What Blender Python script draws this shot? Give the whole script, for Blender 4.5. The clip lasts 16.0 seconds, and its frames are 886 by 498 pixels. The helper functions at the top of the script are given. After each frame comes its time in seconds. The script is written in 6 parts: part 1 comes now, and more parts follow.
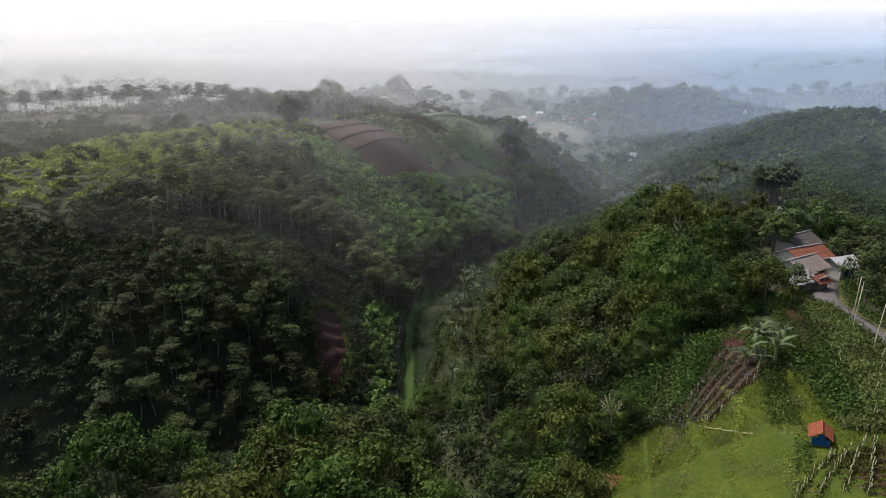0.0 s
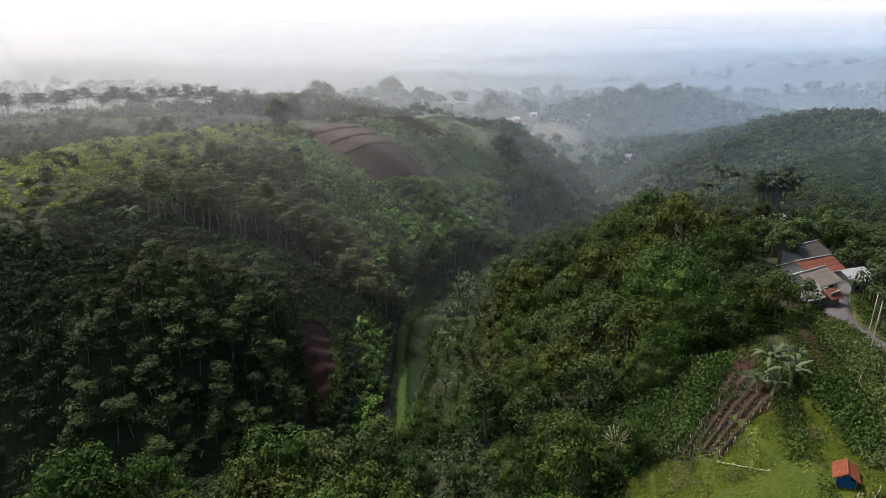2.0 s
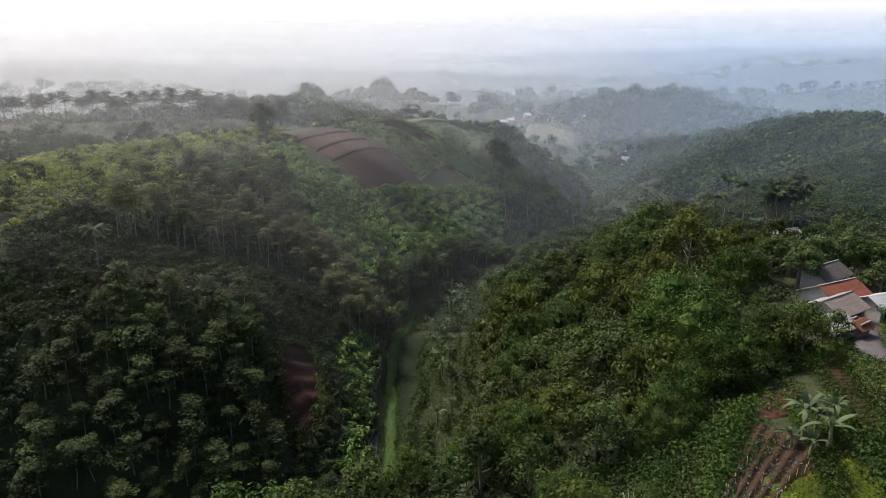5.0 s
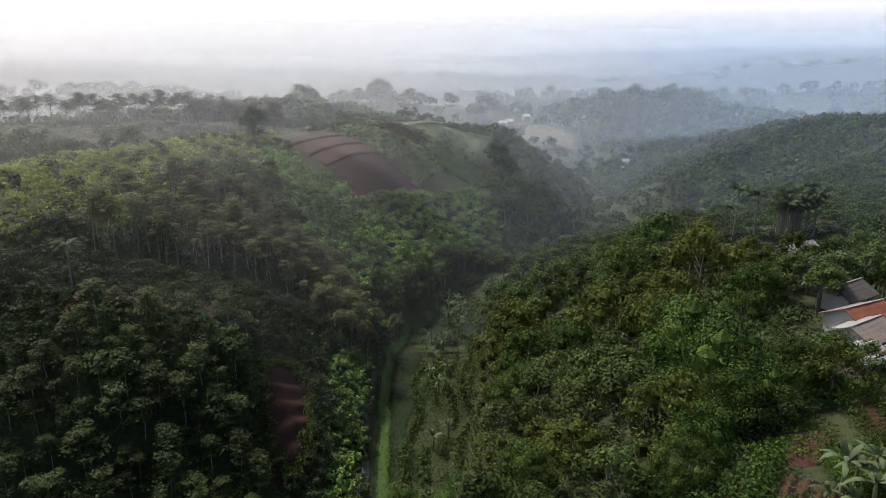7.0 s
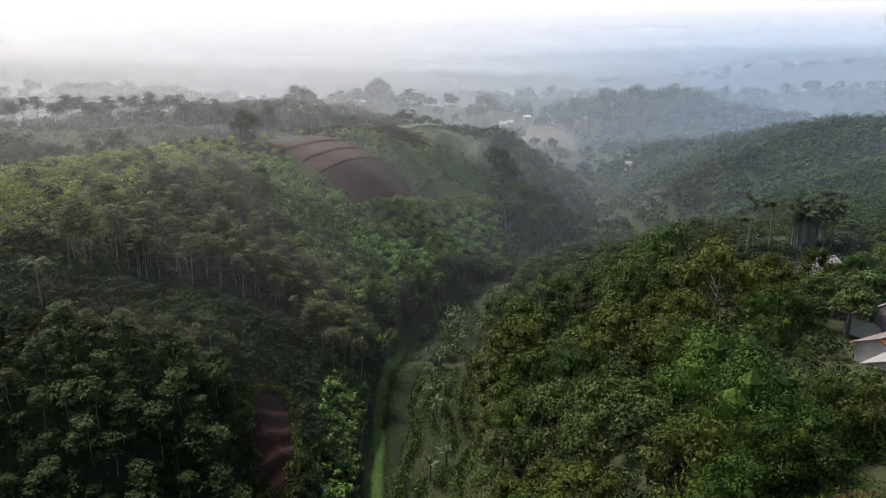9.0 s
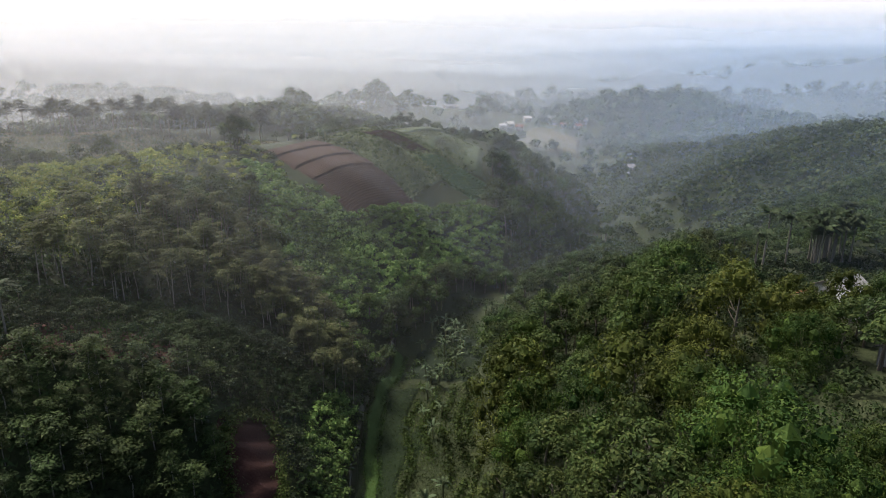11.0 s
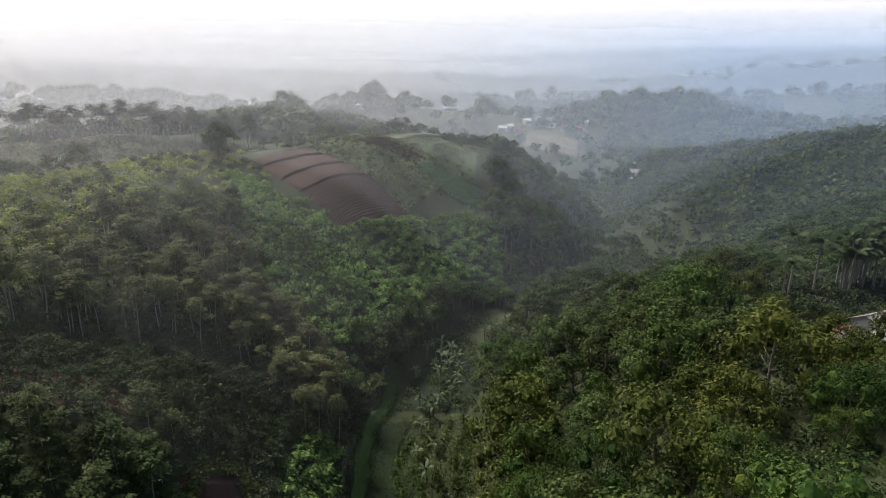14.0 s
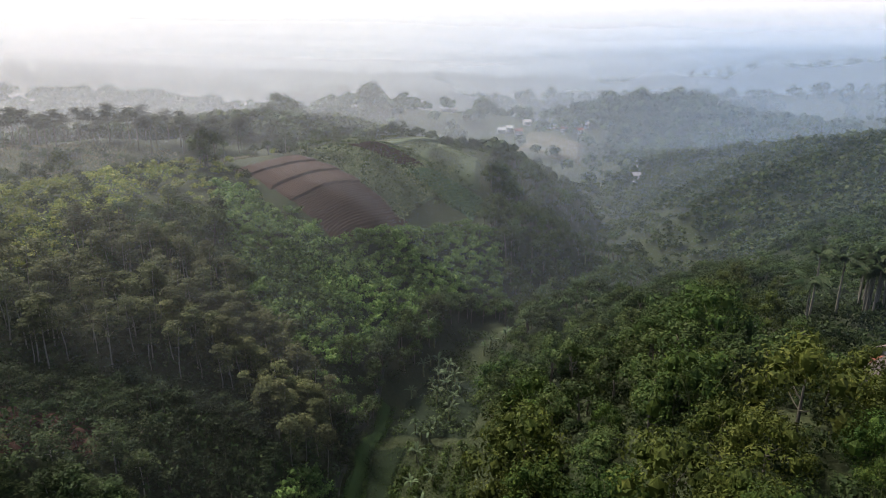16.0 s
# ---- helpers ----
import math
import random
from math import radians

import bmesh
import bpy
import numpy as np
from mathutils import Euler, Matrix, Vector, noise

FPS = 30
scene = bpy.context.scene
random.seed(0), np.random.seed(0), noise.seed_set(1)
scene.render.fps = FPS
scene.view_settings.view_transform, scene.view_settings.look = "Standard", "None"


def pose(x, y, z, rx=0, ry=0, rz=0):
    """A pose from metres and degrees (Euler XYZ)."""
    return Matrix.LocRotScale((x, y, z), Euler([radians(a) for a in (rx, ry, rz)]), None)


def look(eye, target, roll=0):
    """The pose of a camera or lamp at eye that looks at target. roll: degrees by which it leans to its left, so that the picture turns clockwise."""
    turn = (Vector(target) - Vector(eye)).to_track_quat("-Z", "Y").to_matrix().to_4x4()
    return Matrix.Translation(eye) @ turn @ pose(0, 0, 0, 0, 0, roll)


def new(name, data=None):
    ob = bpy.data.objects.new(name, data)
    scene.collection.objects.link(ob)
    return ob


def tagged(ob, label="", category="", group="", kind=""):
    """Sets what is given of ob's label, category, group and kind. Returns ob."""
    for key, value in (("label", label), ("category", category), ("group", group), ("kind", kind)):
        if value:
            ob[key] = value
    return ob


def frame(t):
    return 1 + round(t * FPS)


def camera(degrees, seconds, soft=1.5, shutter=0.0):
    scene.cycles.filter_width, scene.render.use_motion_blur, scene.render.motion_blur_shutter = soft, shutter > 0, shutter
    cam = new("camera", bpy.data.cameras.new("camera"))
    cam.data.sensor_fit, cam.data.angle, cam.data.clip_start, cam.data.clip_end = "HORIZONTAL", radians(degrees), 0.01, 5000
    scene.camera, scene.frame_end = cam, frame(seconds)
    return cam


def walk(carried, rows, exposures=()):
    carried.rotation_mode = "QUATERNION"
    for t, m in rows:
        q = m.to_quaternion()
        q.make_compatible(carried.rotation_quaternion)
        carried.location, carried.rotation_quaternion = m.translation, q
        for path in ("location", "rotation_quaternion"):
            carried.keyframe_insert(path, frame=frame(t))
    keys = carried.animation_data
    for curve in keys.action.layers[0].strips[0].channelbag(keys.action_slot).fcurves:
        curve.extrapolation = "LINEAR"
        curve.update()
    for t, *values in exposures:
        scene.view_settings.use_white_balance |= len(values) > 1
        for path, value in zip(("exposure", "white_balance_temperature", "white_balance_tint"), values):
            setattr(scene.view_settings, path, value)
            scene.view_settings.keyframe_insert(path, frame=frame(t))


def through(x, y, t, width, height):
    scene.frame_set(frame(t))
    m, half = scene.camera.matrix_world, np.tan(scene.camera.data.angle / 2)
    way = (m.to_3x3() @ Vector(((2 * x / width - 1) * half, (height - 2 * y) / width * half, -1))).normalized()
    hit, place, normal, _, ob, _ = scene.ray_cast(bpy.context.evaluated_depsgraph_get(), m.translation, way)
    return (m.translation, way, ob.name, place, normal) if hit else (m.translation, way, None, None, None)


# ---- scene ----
cam = camera(67.9, 16.0, soft=1.0)
METRES, EYE, TILT, LEAN, TURN = 60.0, 66.0, -17.0, 0.0, 0.0
ROWS = [
    (0.0, 0.0, 0.0, 0.0, 0.0, 0.0, -0.0),
    (0.5, 0.001, 0.0206, 0.0082, -0.13, -0.0, 0.06),
    (1.0, 0.0023, 0.0416, 0.0166, -0.25, -0.0, 0.1),
    (1.5, 0.0038, 0.0636, 0.0254, -0.38, -0.0, 0.16),
    (2.0, 0.0051, 0.0858, 0.0344, -0.51, -0.01, 0.2),
    (2.5, 0.0068, 0.1088, 0.0439, -0.63, -0.02, 0.24),
    (3.0, 0.0084, 0.1322, 0.0533, -0.74, -0.04, 0.28),
    (3.5, 0.0105, 0.1568, 0.0633, -0.82, -0.06, 0.32),
    (4.0, 0.0122, 0.1823, 0.0736, -0.9, -0.06, 0.36),
    (6.5, 0.0247, 0.3241, 0.1272, -1.11, -0.08, 0.51),
    (7.0, 0.0274, 0.3543, 0.139, -1.13, -0.09, 0.51),
    (7.5, 0.03, 0.3849, 0.1511, -1.13, -0.11, 0.51),
    (8.0, 0.0326, 0.416, 0.1635, -1.13, -0.13, 0.51),
    (8.5, 0.0353, 0.4476, 0.1758, -1.12, -0.15, 0.52),
    (9.0, 0.0381, 0.4792, 0.1884, -1.12, -0.16, 0.53),
    (11.5, 0.0534, 0.6387, 0.2512, -1.14, -0.21, 0.51),
    (12.0, 0.0564, 0.6707, 0.2636, -1.16, -0.22, 0.51),
    (12.5, 0.0595, 0.7033, 0.276, -1.16, -0.22, 0.51),
    (13.0, 0.0625, 0.7355, 0.2884, -1.18, -0.21, 0.52),
    (13.5, 0.0654, 0.7675, 0.3011, -1.19, -0.22, 0.52),
    (14.0, 0.0681, 0.7977, 0.3132, -1.21, -0.22, 0.52),
    (14.5, 0.0713, 0.8302, 0.3259, -1.23, -0.23, 0.52),
    (15.0, 0.0741, 0.8627, 0.3389, -1.23, -0.25, 0.53),
    (15.5, 0.0769, 0.895, 0.352, -1.25, -0.26, 0.54),
    (16.0, 0.08, 0.9275, 0.3649, -1.27, -0.26, 0.56),
]
walk(cam, [(t, pose(0, 0, EYE, TILT, LEAN, TURN) @ pose(METRES * x, METRES * y, METRES * z, 90 + pitch, roll, yaw)) for t, x, y, z, yaw, pitch, roll in ROWS])

scene.cycles.transparent_max_bounces = 40

# ---------------------------------------------------------------- light
SUN_AZ, SUN_EL = 48.0, 56.0       # degrees left of the flight line, and up
sun = new("sun", bpy.data.lights.new("sun", "SUN"))
sun.data.energy, sun.data.angle, sun.data.color = 3.5, radians(10), (1.0, 0.95, 0.88)
SUN_DIR = Vector((-math.sin(radians(SUN_AZ)) * math.cos(radians(SUN_EL)), math.cos(radians(SUN_AZ)) * math.cos(radians(SUN_EL)), math.sin(radians(SUN_EL))))
sun.matrix_world = look(SUN_DIR * 500, (0, 0, 0))
world = bpy.data.worlds.new("world")
scene.world = world
world.use_nodes = True
wn, wl = world.node_tree.nodes, world.node_tree.links
sky = wn.new("ShaderNodeTexSky")
sky.sky_type, sky.sun_disc = "NISHITA", False
sky.sun_elevation, sky.sun_rotation = radians(SUN_EL), radians(-SUN_AZ)
sky.air_density, sky.dust_density, sky.ozone_density = 1.0, 4.0, 1.0
wl.new(sky.outputs[0], wn["Background"].inputs[0])
wn["Background"].inputs[1].default_value = 0.125
scene.view_settings.exposure = 0.92

# ---------------------------------------------------------------- materials
def material(name, rough=0.8, spec=0.2):
    m = bpy.data.materials.new(name)
    m.use_nodes = True
    b = m.node_tree.nodes["Principled BSDF"]
    b.inputs["Roughness"].default_value = rough
    b.inputs["Specular IOR Level"].default_value = spec
    return m, m.node_tree.nodes, m.node_tree.links, b


def ramp(n, stops):
    r = n.new("ShaderNodeValToRGB")
    while len(r.color_ramp.elements) < len(stops):
        r.color_ramp.elements.new(0.5)
    for e, (p, c) in zip(r.color_ramp.elements, stops):
        e.position, e.color = p, (*c, 1)
    return r


def noise_tex(n, l, scale, detail=3, coord="Object", rough=0.6, stretch=None):
    c = n.new("ShaderNodeTexCoord")
    t = n.new("ShaderNodeTexNoise")
    t.inputs["Scale"].default_value, t.inputs["Detail"].default_value, t.inputs["Roughness"].default_value = scale, detail, rough
    if stretch:
        mp = n.new("ShaderNodeMapping")
        mp.inputs["Scale"].default_value = stretch
        l.new(c.outputs[coord], mp.inputs[0])
        l.new(mp.outputs[0], t.inputs["Vector"])
    else:
        l.new(c.outputs[coord], t.inputs["Vector"])
    return t


def mix_rgb(n, l, fac, a, b, mode="MIX"):
    x = n.new("ShaderNodeMix")
    x.data_type, x.blend_type = "RGBA", mode
    for sock, v in ((x.inputs[0], fac), (x.inputs[6], a), (x.inputs[7], b)):
        if isinstance(v, (int, float)):
            sock.default_value = v
        elif isinstance(v, tuple):
            sock.default_value = (*v, 1)
        else:
            l.new(v, sock)
    return x.outputs[2]


def surface(name, dark, mid, light, scale=0.5, fine=6.0, rough=0.85, bump=0.4, depth=0.05, stretch=None):
    """Matt surface with colour change at two scales and a fine relief."""
    m, n, l, b = material(name, rough)
    big = noise_tex(n, l, scale, 4, stretch=stretch)
    small = noise_tex(n, l, fine, 5, stretch=stretch)
    r = ramp(n, ((0.25, dark), (0.5, mid), (0.75, light)))
    add = n.new("ShaderNodeMath")
    add.operation = "MULTIPLY_ADD"
    l.new(small.outputs[0], add.inputs[0])
    add.inputs[1].default_value = 0.5
    half = n.new("ShaderNodeMath")
    half.operation = "MULTIPLY"
    half.inputs[1].default_value = 0.5
    l.new(big.outputs[0], half.inputs[0])
    l.new(half.outputs[0], add.inputs[2])
    l.new(add.outputs[0], r.inputs[0])
    l.new(r.outputs[0], b.inputs["Base Color"])
    bp = n.new("ShaderNodeBump")
    bp.inputs["Strength"].default_value, bp.inputs["Distance"].default_value = bump, depth
    l.new(small.outputs[0], bp.inputs["Height"])
    l.new(bp.outputs[0], b.inputs["Normal"])
    return m


def foliage(name, a, b_, c, clump=0.12, through=0.22):
    """Leaves: each leaf and each tree of its own shade, light passing through."""
    m, n, l, b = material(name, 0.65, 0.08)
    a, b_, c = ((0.92 * q[0], 0.81 * q[1], 1.15 * q[2]) for q in (a, b_, c))
    geo = n.new("ShaderNodeNewGeometry")
    inf = n.new("ShaderNodeObjectInfo")
    r = ramp(n, ((0.0, a), (0.5, b_), (1.0, c)))
    l.new(geo.outputs["Random Per Island"], r.inputs[0])
    t = n.new("ShaderNodeTexNoise")
    t.inputs["Scale"].default_value, t.inputs["Detail"].default_value = clump, 3
    l.new(geo.outputs["Position"], t.inputs["Vector"])
    hsv = n.new("ShaderNodeHueSaturation")
    for sock, lo, hi, src in (("Hue", 0.488, 0.516, inf.outputs["Random"]), ("Value", 0.35, 1.65, t.outputs[0])):
        mr = n.new("ShaderNodeMapRange")
        mr.inputs[1].default_value, mr.inputs[2].default_value = (0.0, 1.0) if sock == "Hue" else (0.25, 0.75)
        mr.inputs[3].default_value, mr.inputs[4].default_value = lo, hi
        l.new(src, mr.inputs[0])
        l.new(mr.outputs[0], hsv.inputs[sock])
    l.new(r.outputs[0], hsv.inputs["Color"])
    l.new(hsv.outputs[0], b.inputs["Base Color"])
    tr = n.new("ShaderNodeBsdfTranslucent")
    l.new(hsv.outputs[0], tr.inputs[0])
    mx = n.new("ShaderNodeMixShader")
    mx.inputs[0].default_value = through
    out = n["Material Output"]
    l.new(b.outputs[0], mx.inputs[1])
    l.new(tr.outputs[0], mx.inputs[2])
    l.new(mx.outputs[0], out.inputs[0])
    return m


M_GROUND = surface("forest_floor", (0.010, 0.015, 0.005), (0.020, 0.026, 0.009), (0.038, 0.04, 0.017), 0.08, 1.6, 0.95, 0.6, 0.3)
M_GRASS = surface("meadow_grass", (0.0136, 0.0258, 0.00119), (0.0288, 0.0432, 0.00198), (0.0607, 0.0673, 0.00554), 0.35, 2.2, 0.95, 0.9, 0.15)
# the valley's shade is put into this grass colour
M_VALLEY = surface("shaded_valley_grass", (0.00259, 0.00657, 0.00113), (0.00469, 0.0108, 0.0017), (0.00795, 0.015, 0.00283), 0.25, 2.5, 0.95, 0.7, 0.12)
M_SOIL = surface("tilled_red_soil", (0.0143, 0.00792, 0.00298), (0.0266, 0.0149, 0.00595), (0.0435, 0.0256, 0.0106), 0.3, 4.0, 0.95, 0.7, 0.1)
M_SOIL_HILL = surface("tilled_brown_soil", (0.0216, 0.0121, 0.00832), (0.0372, 0.021, 0.0142), (0.057, 0.0331, 0.0222), 0.15, 2.0, 0.95, 0.6, 0.12)
M_SOIL_DARK = surface("dark_red_earth", (0.02, 0.009, 0.006), (0.036, 0.016, 0.011), (0.058, 0.028, 0.02), 0.4, 3.0, 0.95, 0.7, 0.15)
M_SOIL_RED = surface("red_earth", (0.0163, 0.00634, 0.00475), (0.0299, 0.0121, 0.00898), (0.0462, 0.0211, 0.0158), 0.4, 3.0, 0.95, 0.7, 0.15)
M_PLAIN = surface("dry_stubble", (0.03, 0.0375, 0.0176), (0.0562, 0.0525, 0.032), (0.09, 0.0675, 0.048), 0.02, 0.12, 0.95, 0.3, 0.2)
M_ROAD = surface("worn_asphalt", (0.045, 0.039, 0.039), (0.0675, 0.0585, 0.0577), (0.0938, 0.0825, 0.0819), 0.4, 8.0, 0.9, 0.3, 0.02)
M_BARK = surface("bark", (0.05, 0.04, 0.03), (0.10, 0.085, 0.065), (0.17, 0.15, 0.12), 1.0, 8.0, 0.9, 0.6, 0.03)
M_PALE_BARK = surface("pale_bark", (0.1, 0.088, 0.07), (0.17, 0.155, 0.125), (0.26, 0.24, 0.2), 1.0, 6.0, 0.85, 0.4, 0.02)
M_BAMBOO_POLE = surface("weathered_pole", (0.2, 0.17, 0.11), (0.32, 0.28, 0.19), (0.42, 0.38, 0.28), 2.0, 12.0, 0.8, 0.3, 0.01)
M_CULM = surface("bamboo_culm", (0.045, 0.055, 0.02), (0.085, 0.09, 0.035), (0.15, 0.14, 0.07), 1.5, 8.0, 0.7, 0.3, 0.01)
M_PALM_BARK = surface("palm_bark", (0.0694, 0.0608, 0.0473), (0.121, 0.107, 0.0859), (0.186, 0.165, 0.133), 1.0, 6.0, 0.85, 0.4, 0.02)
M_LEAF_DARK = foliage("leaf_dark", (0.0233, 0.0428, 0.0107), (0.0384, 0.0648, 0.0148), (0.0604, 0.0885, 0.0206))
# darker leaves: shade of the slope turned from the sun is in the colour
M_LEAF_SHADE = foliage("leaf_shaded", (0.013, 0.0245, 0.0072), (0.0238, 0.039, 0.0108), (0.0432, 0.06, 0.0173), 0.09)
# undergrowth coloured darker so that gaps between clumps look shaded
M_LEAF_UNDER = foliage("leaf_undergrowth_shaded", (0.012, 0.022, 0.005), (0.021, 0.036, 0.008), (0.036, 0.052, 0.012))
M_LEAF_MIXED = foliage("leaf_mixed", (0.0202, 0.0396, 0.00669), (0.0347, 0.0604, 0.01), (0.0623, 0.085, 0.0167))
M_LEAF_BRIGHT = foliage("leaf_bright", (0.0158, 0.039, 0.0049), (0.0301, 0.061, 0.00734), (0.0589, 0.0933, 0.0114))
M_LEAF_YELLOW = foliage("leaf_olive", (0.0244, 0.0393, 0.00446), (0.0412, 0.0599, 0.00669), (0.0673, 0.0855, 0.0119))
M_LEAF_PLANT = foliage("leaf_feathery", (0.0178, 0.0326, 0.00643), (0.0298, 0.0502, 0.00984), (0.049, 0.0725, 0.0158))
M_LEAF_TALL = foliage("leaf_umbrella", (0.0336, 0.047, 0.0123), (0.0582, 0.0739, 0.0179), (0.0941, 0.112, 0.0291))
M_LEAF_PINE = foliage("leaf_needle", (0.025, 0.035, 0.014), (0.04, 0.052, 0.02), (0.06, 0.07, 0.028))
M_BANANA = foliage("leaf_banana", (0.0357, 0.0631, 0.0181), (0.0646, 0.102, 0.0315), (0.123, 0.162, 0.0768), 0.5, 0.3)
M_PALM = foliage("leaf_palm", (0.0192, 0.0361, 0.0109), (0.032, 0.0542, 0.015), (0.0576, 0.0758, 0.0272), 0.3)
M_CROP = foliage("leaf_crop", (0.0302, 0.055, 0.008), (0.054, 0.084, 0.0128), (0.119, 0.145, 0.04), 0.4)
M_MEADOW_HILL = surface("hill_grass", (0.0284, 0.0398, 0.0173), (0.0486, 0.0628, 0.0298), (0.081, 0.089, 0.0495), 0.06, 0.9, 0.95, 0.5, 0.15)
M_CROP_ROWS = surface("crop_rows", (0.028, 0.0476, 0.0224), (0.0504, 0.084, 0.0364), (0.084, 0.126, 0.056), 0.08, 1.5, 0.95, 0.5, 0.1)
M_VERGE = surface("dry_verge", (0.022, 0.03, 0.008), (0.045, 0.045, 0.015), (0.085, 0.07, 0.03), 0.6, 5.0, 0.95, 0.6, 0.08)
# grass of the upper and side valley, darkened in colour for shade
M_VALLEY_DIM = surface("shaded_grass", (0.00422, 0.0084, 0.00294), (0.00768, 0.0134, 0.0049), (0.013, 0.0192, 0.00782), 0.2, 2.5, 0.95, 0.7, 0.12)
M_GRASS_LUSH = surface("lush_grass", (0.0164, 0.0347, 0.00554), (0.0233, 0.0463, 0.00742), (0.0324, 0.0553, 0.0111), 0.4, 4.0, 0.95, 0.5, 0.08)
M_ORANGE_SOIL = surface("orange_soil", (0.05, 0.032, 0.012), (0.095, 0.05, 0.02), (0.14, 0.08, 0.035), 0.8, 5.0, 0.95, 0.6, 0.08)
M_SILVER = foliage("leaf_silvery", (0.044, 0.058, 0.0275), (0.0825, 0.0986, 0.0605), (0.143, 0.162, 0.116), 0.8)
M_LEAF_GRASS = foliage("grass_blades", (0.0434, 0.0668, 0.00234), (0.0725, 0.0978, 0.0041), (0.123, 0.133, 0.00819), 0.35)
# yellow-green leaves, lightened in colour for the plateau's sunlight
M_LEAF_LIME_LIT = foliage("leaf_lime_lit", (0.0794, 0.126, 0.0161), (0.151, 0.204, 0.0263), (0.265, 0.301, 0.0495), 0.05)
M_LEAF_LUSH = foliage("leaf_lush", (0.0528, 0.113, 0.0175), (0.0935, 0.174, 0.0277), (0.147, 0.227, 0.0426), 0.06)
M_LEAF_MEADOW = foliage("meadow_blades", (0.0641, 0.098, 0.0321), (0.104, 0.147, 0.049), (0.166, 0.204, 0.0754), 0.08)
M_LEAF_DRY = foliage("dry_grass", (0.1, 0.1, 0.04), (0.16, 0.16, 0.07), (0.22, 0.21, 0.1), 0.1)
M_BANANA_STEM = surface("banana_stem", (0.07, 0.075, 0.03), (0.12, 0.125, 0.05), (0.18, 0.17, 0.09), 1.5, 8.0, 0.7, 0.3, 0.02)
M_TILE = surface("clay_roof_tile", (0.0675, 0.0238, 0.014), (0.112, 0.0374, 0.021), (0.15, 0.0578, 0.035), 0.8, 6.0, 0.9, 0.3, 0.02)
# shaded copy of the old brown tile, the shade put into its colour
M_SHADE_TILE = surface("shaded_old_tile", (0.03, 0.026, 0.024), (0.05, 0.044, 0.04), (0.08, 0.07, 0.064), 0.6, 5.0, 0.9, 0.4, 0.02)
M_TILE_HUT = surface("orange_roof_tile", (0.088, 0.0252, 0.012), (0.144, 0.0418, 0.0195), (0.2, 0.0648, 0.0338), 1.2, 7.0, 0.9, 0.3, 0.02)
M_TILE_OLD = surface("old_brown_tile", (0.075, 0.06, 0.052), (0.12, 0.098, 0.085), (0.17, 0.145, 0.125), 0.6, 5.0, 0.9, 0.4, 0.02)
M_ZINC = surface("weathered_zinc", (0.10, 0.095, 0.092), (0.16, 0.155, 0.15), (0.24, 0.235, 0.23), 0.5, 5.0, 0.6, 0.2, 0.01)
M_WHITE_ROOF = surface("pale_roof_sheet", (0.179, 0.179, 0.182), (0.235, 0.235, 0.238), (0.291, 0.291, 0.291), 0.5, 5.0, 0.6, 0.2, 0.01)
M_PLASTER = surface("stained_plaster", (0.2, 0.185, 0.165), (0.3, 0.285, 0.26), (0.38, 0.365, 0.34), 0.6, 4.0, 0.9, 0.2, 0.01)
M_BLUE = surface("blue_tarpaulin", (0.0056, 0.0385, 0.105), (0.0084, 0.063, 0.161), (0.0175, 0.091, 0.21), 1.0, 6.0, 0.7, 0.3, 0.02)
M_WOOD = surface("grey_timber", (0.12, 0.095, 0.07), (0.2, 0.165, 0.125), (0.28, 0.24, 0.19), 1.5, 12.0, 0.85, 0.4, 0.01)
# near-black paint for window boards, standing for the unlit inside
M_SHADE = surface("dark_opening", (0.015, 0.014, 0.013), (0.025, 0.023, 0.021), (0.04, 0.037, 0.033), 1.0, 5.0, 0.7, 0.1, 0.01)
M_WATER, _n, _l, _b = material("still_water", 0.3, 0.2)
_b.inputs["Base Color"].default_value = (0.012, 0.016, 0.009, 1)


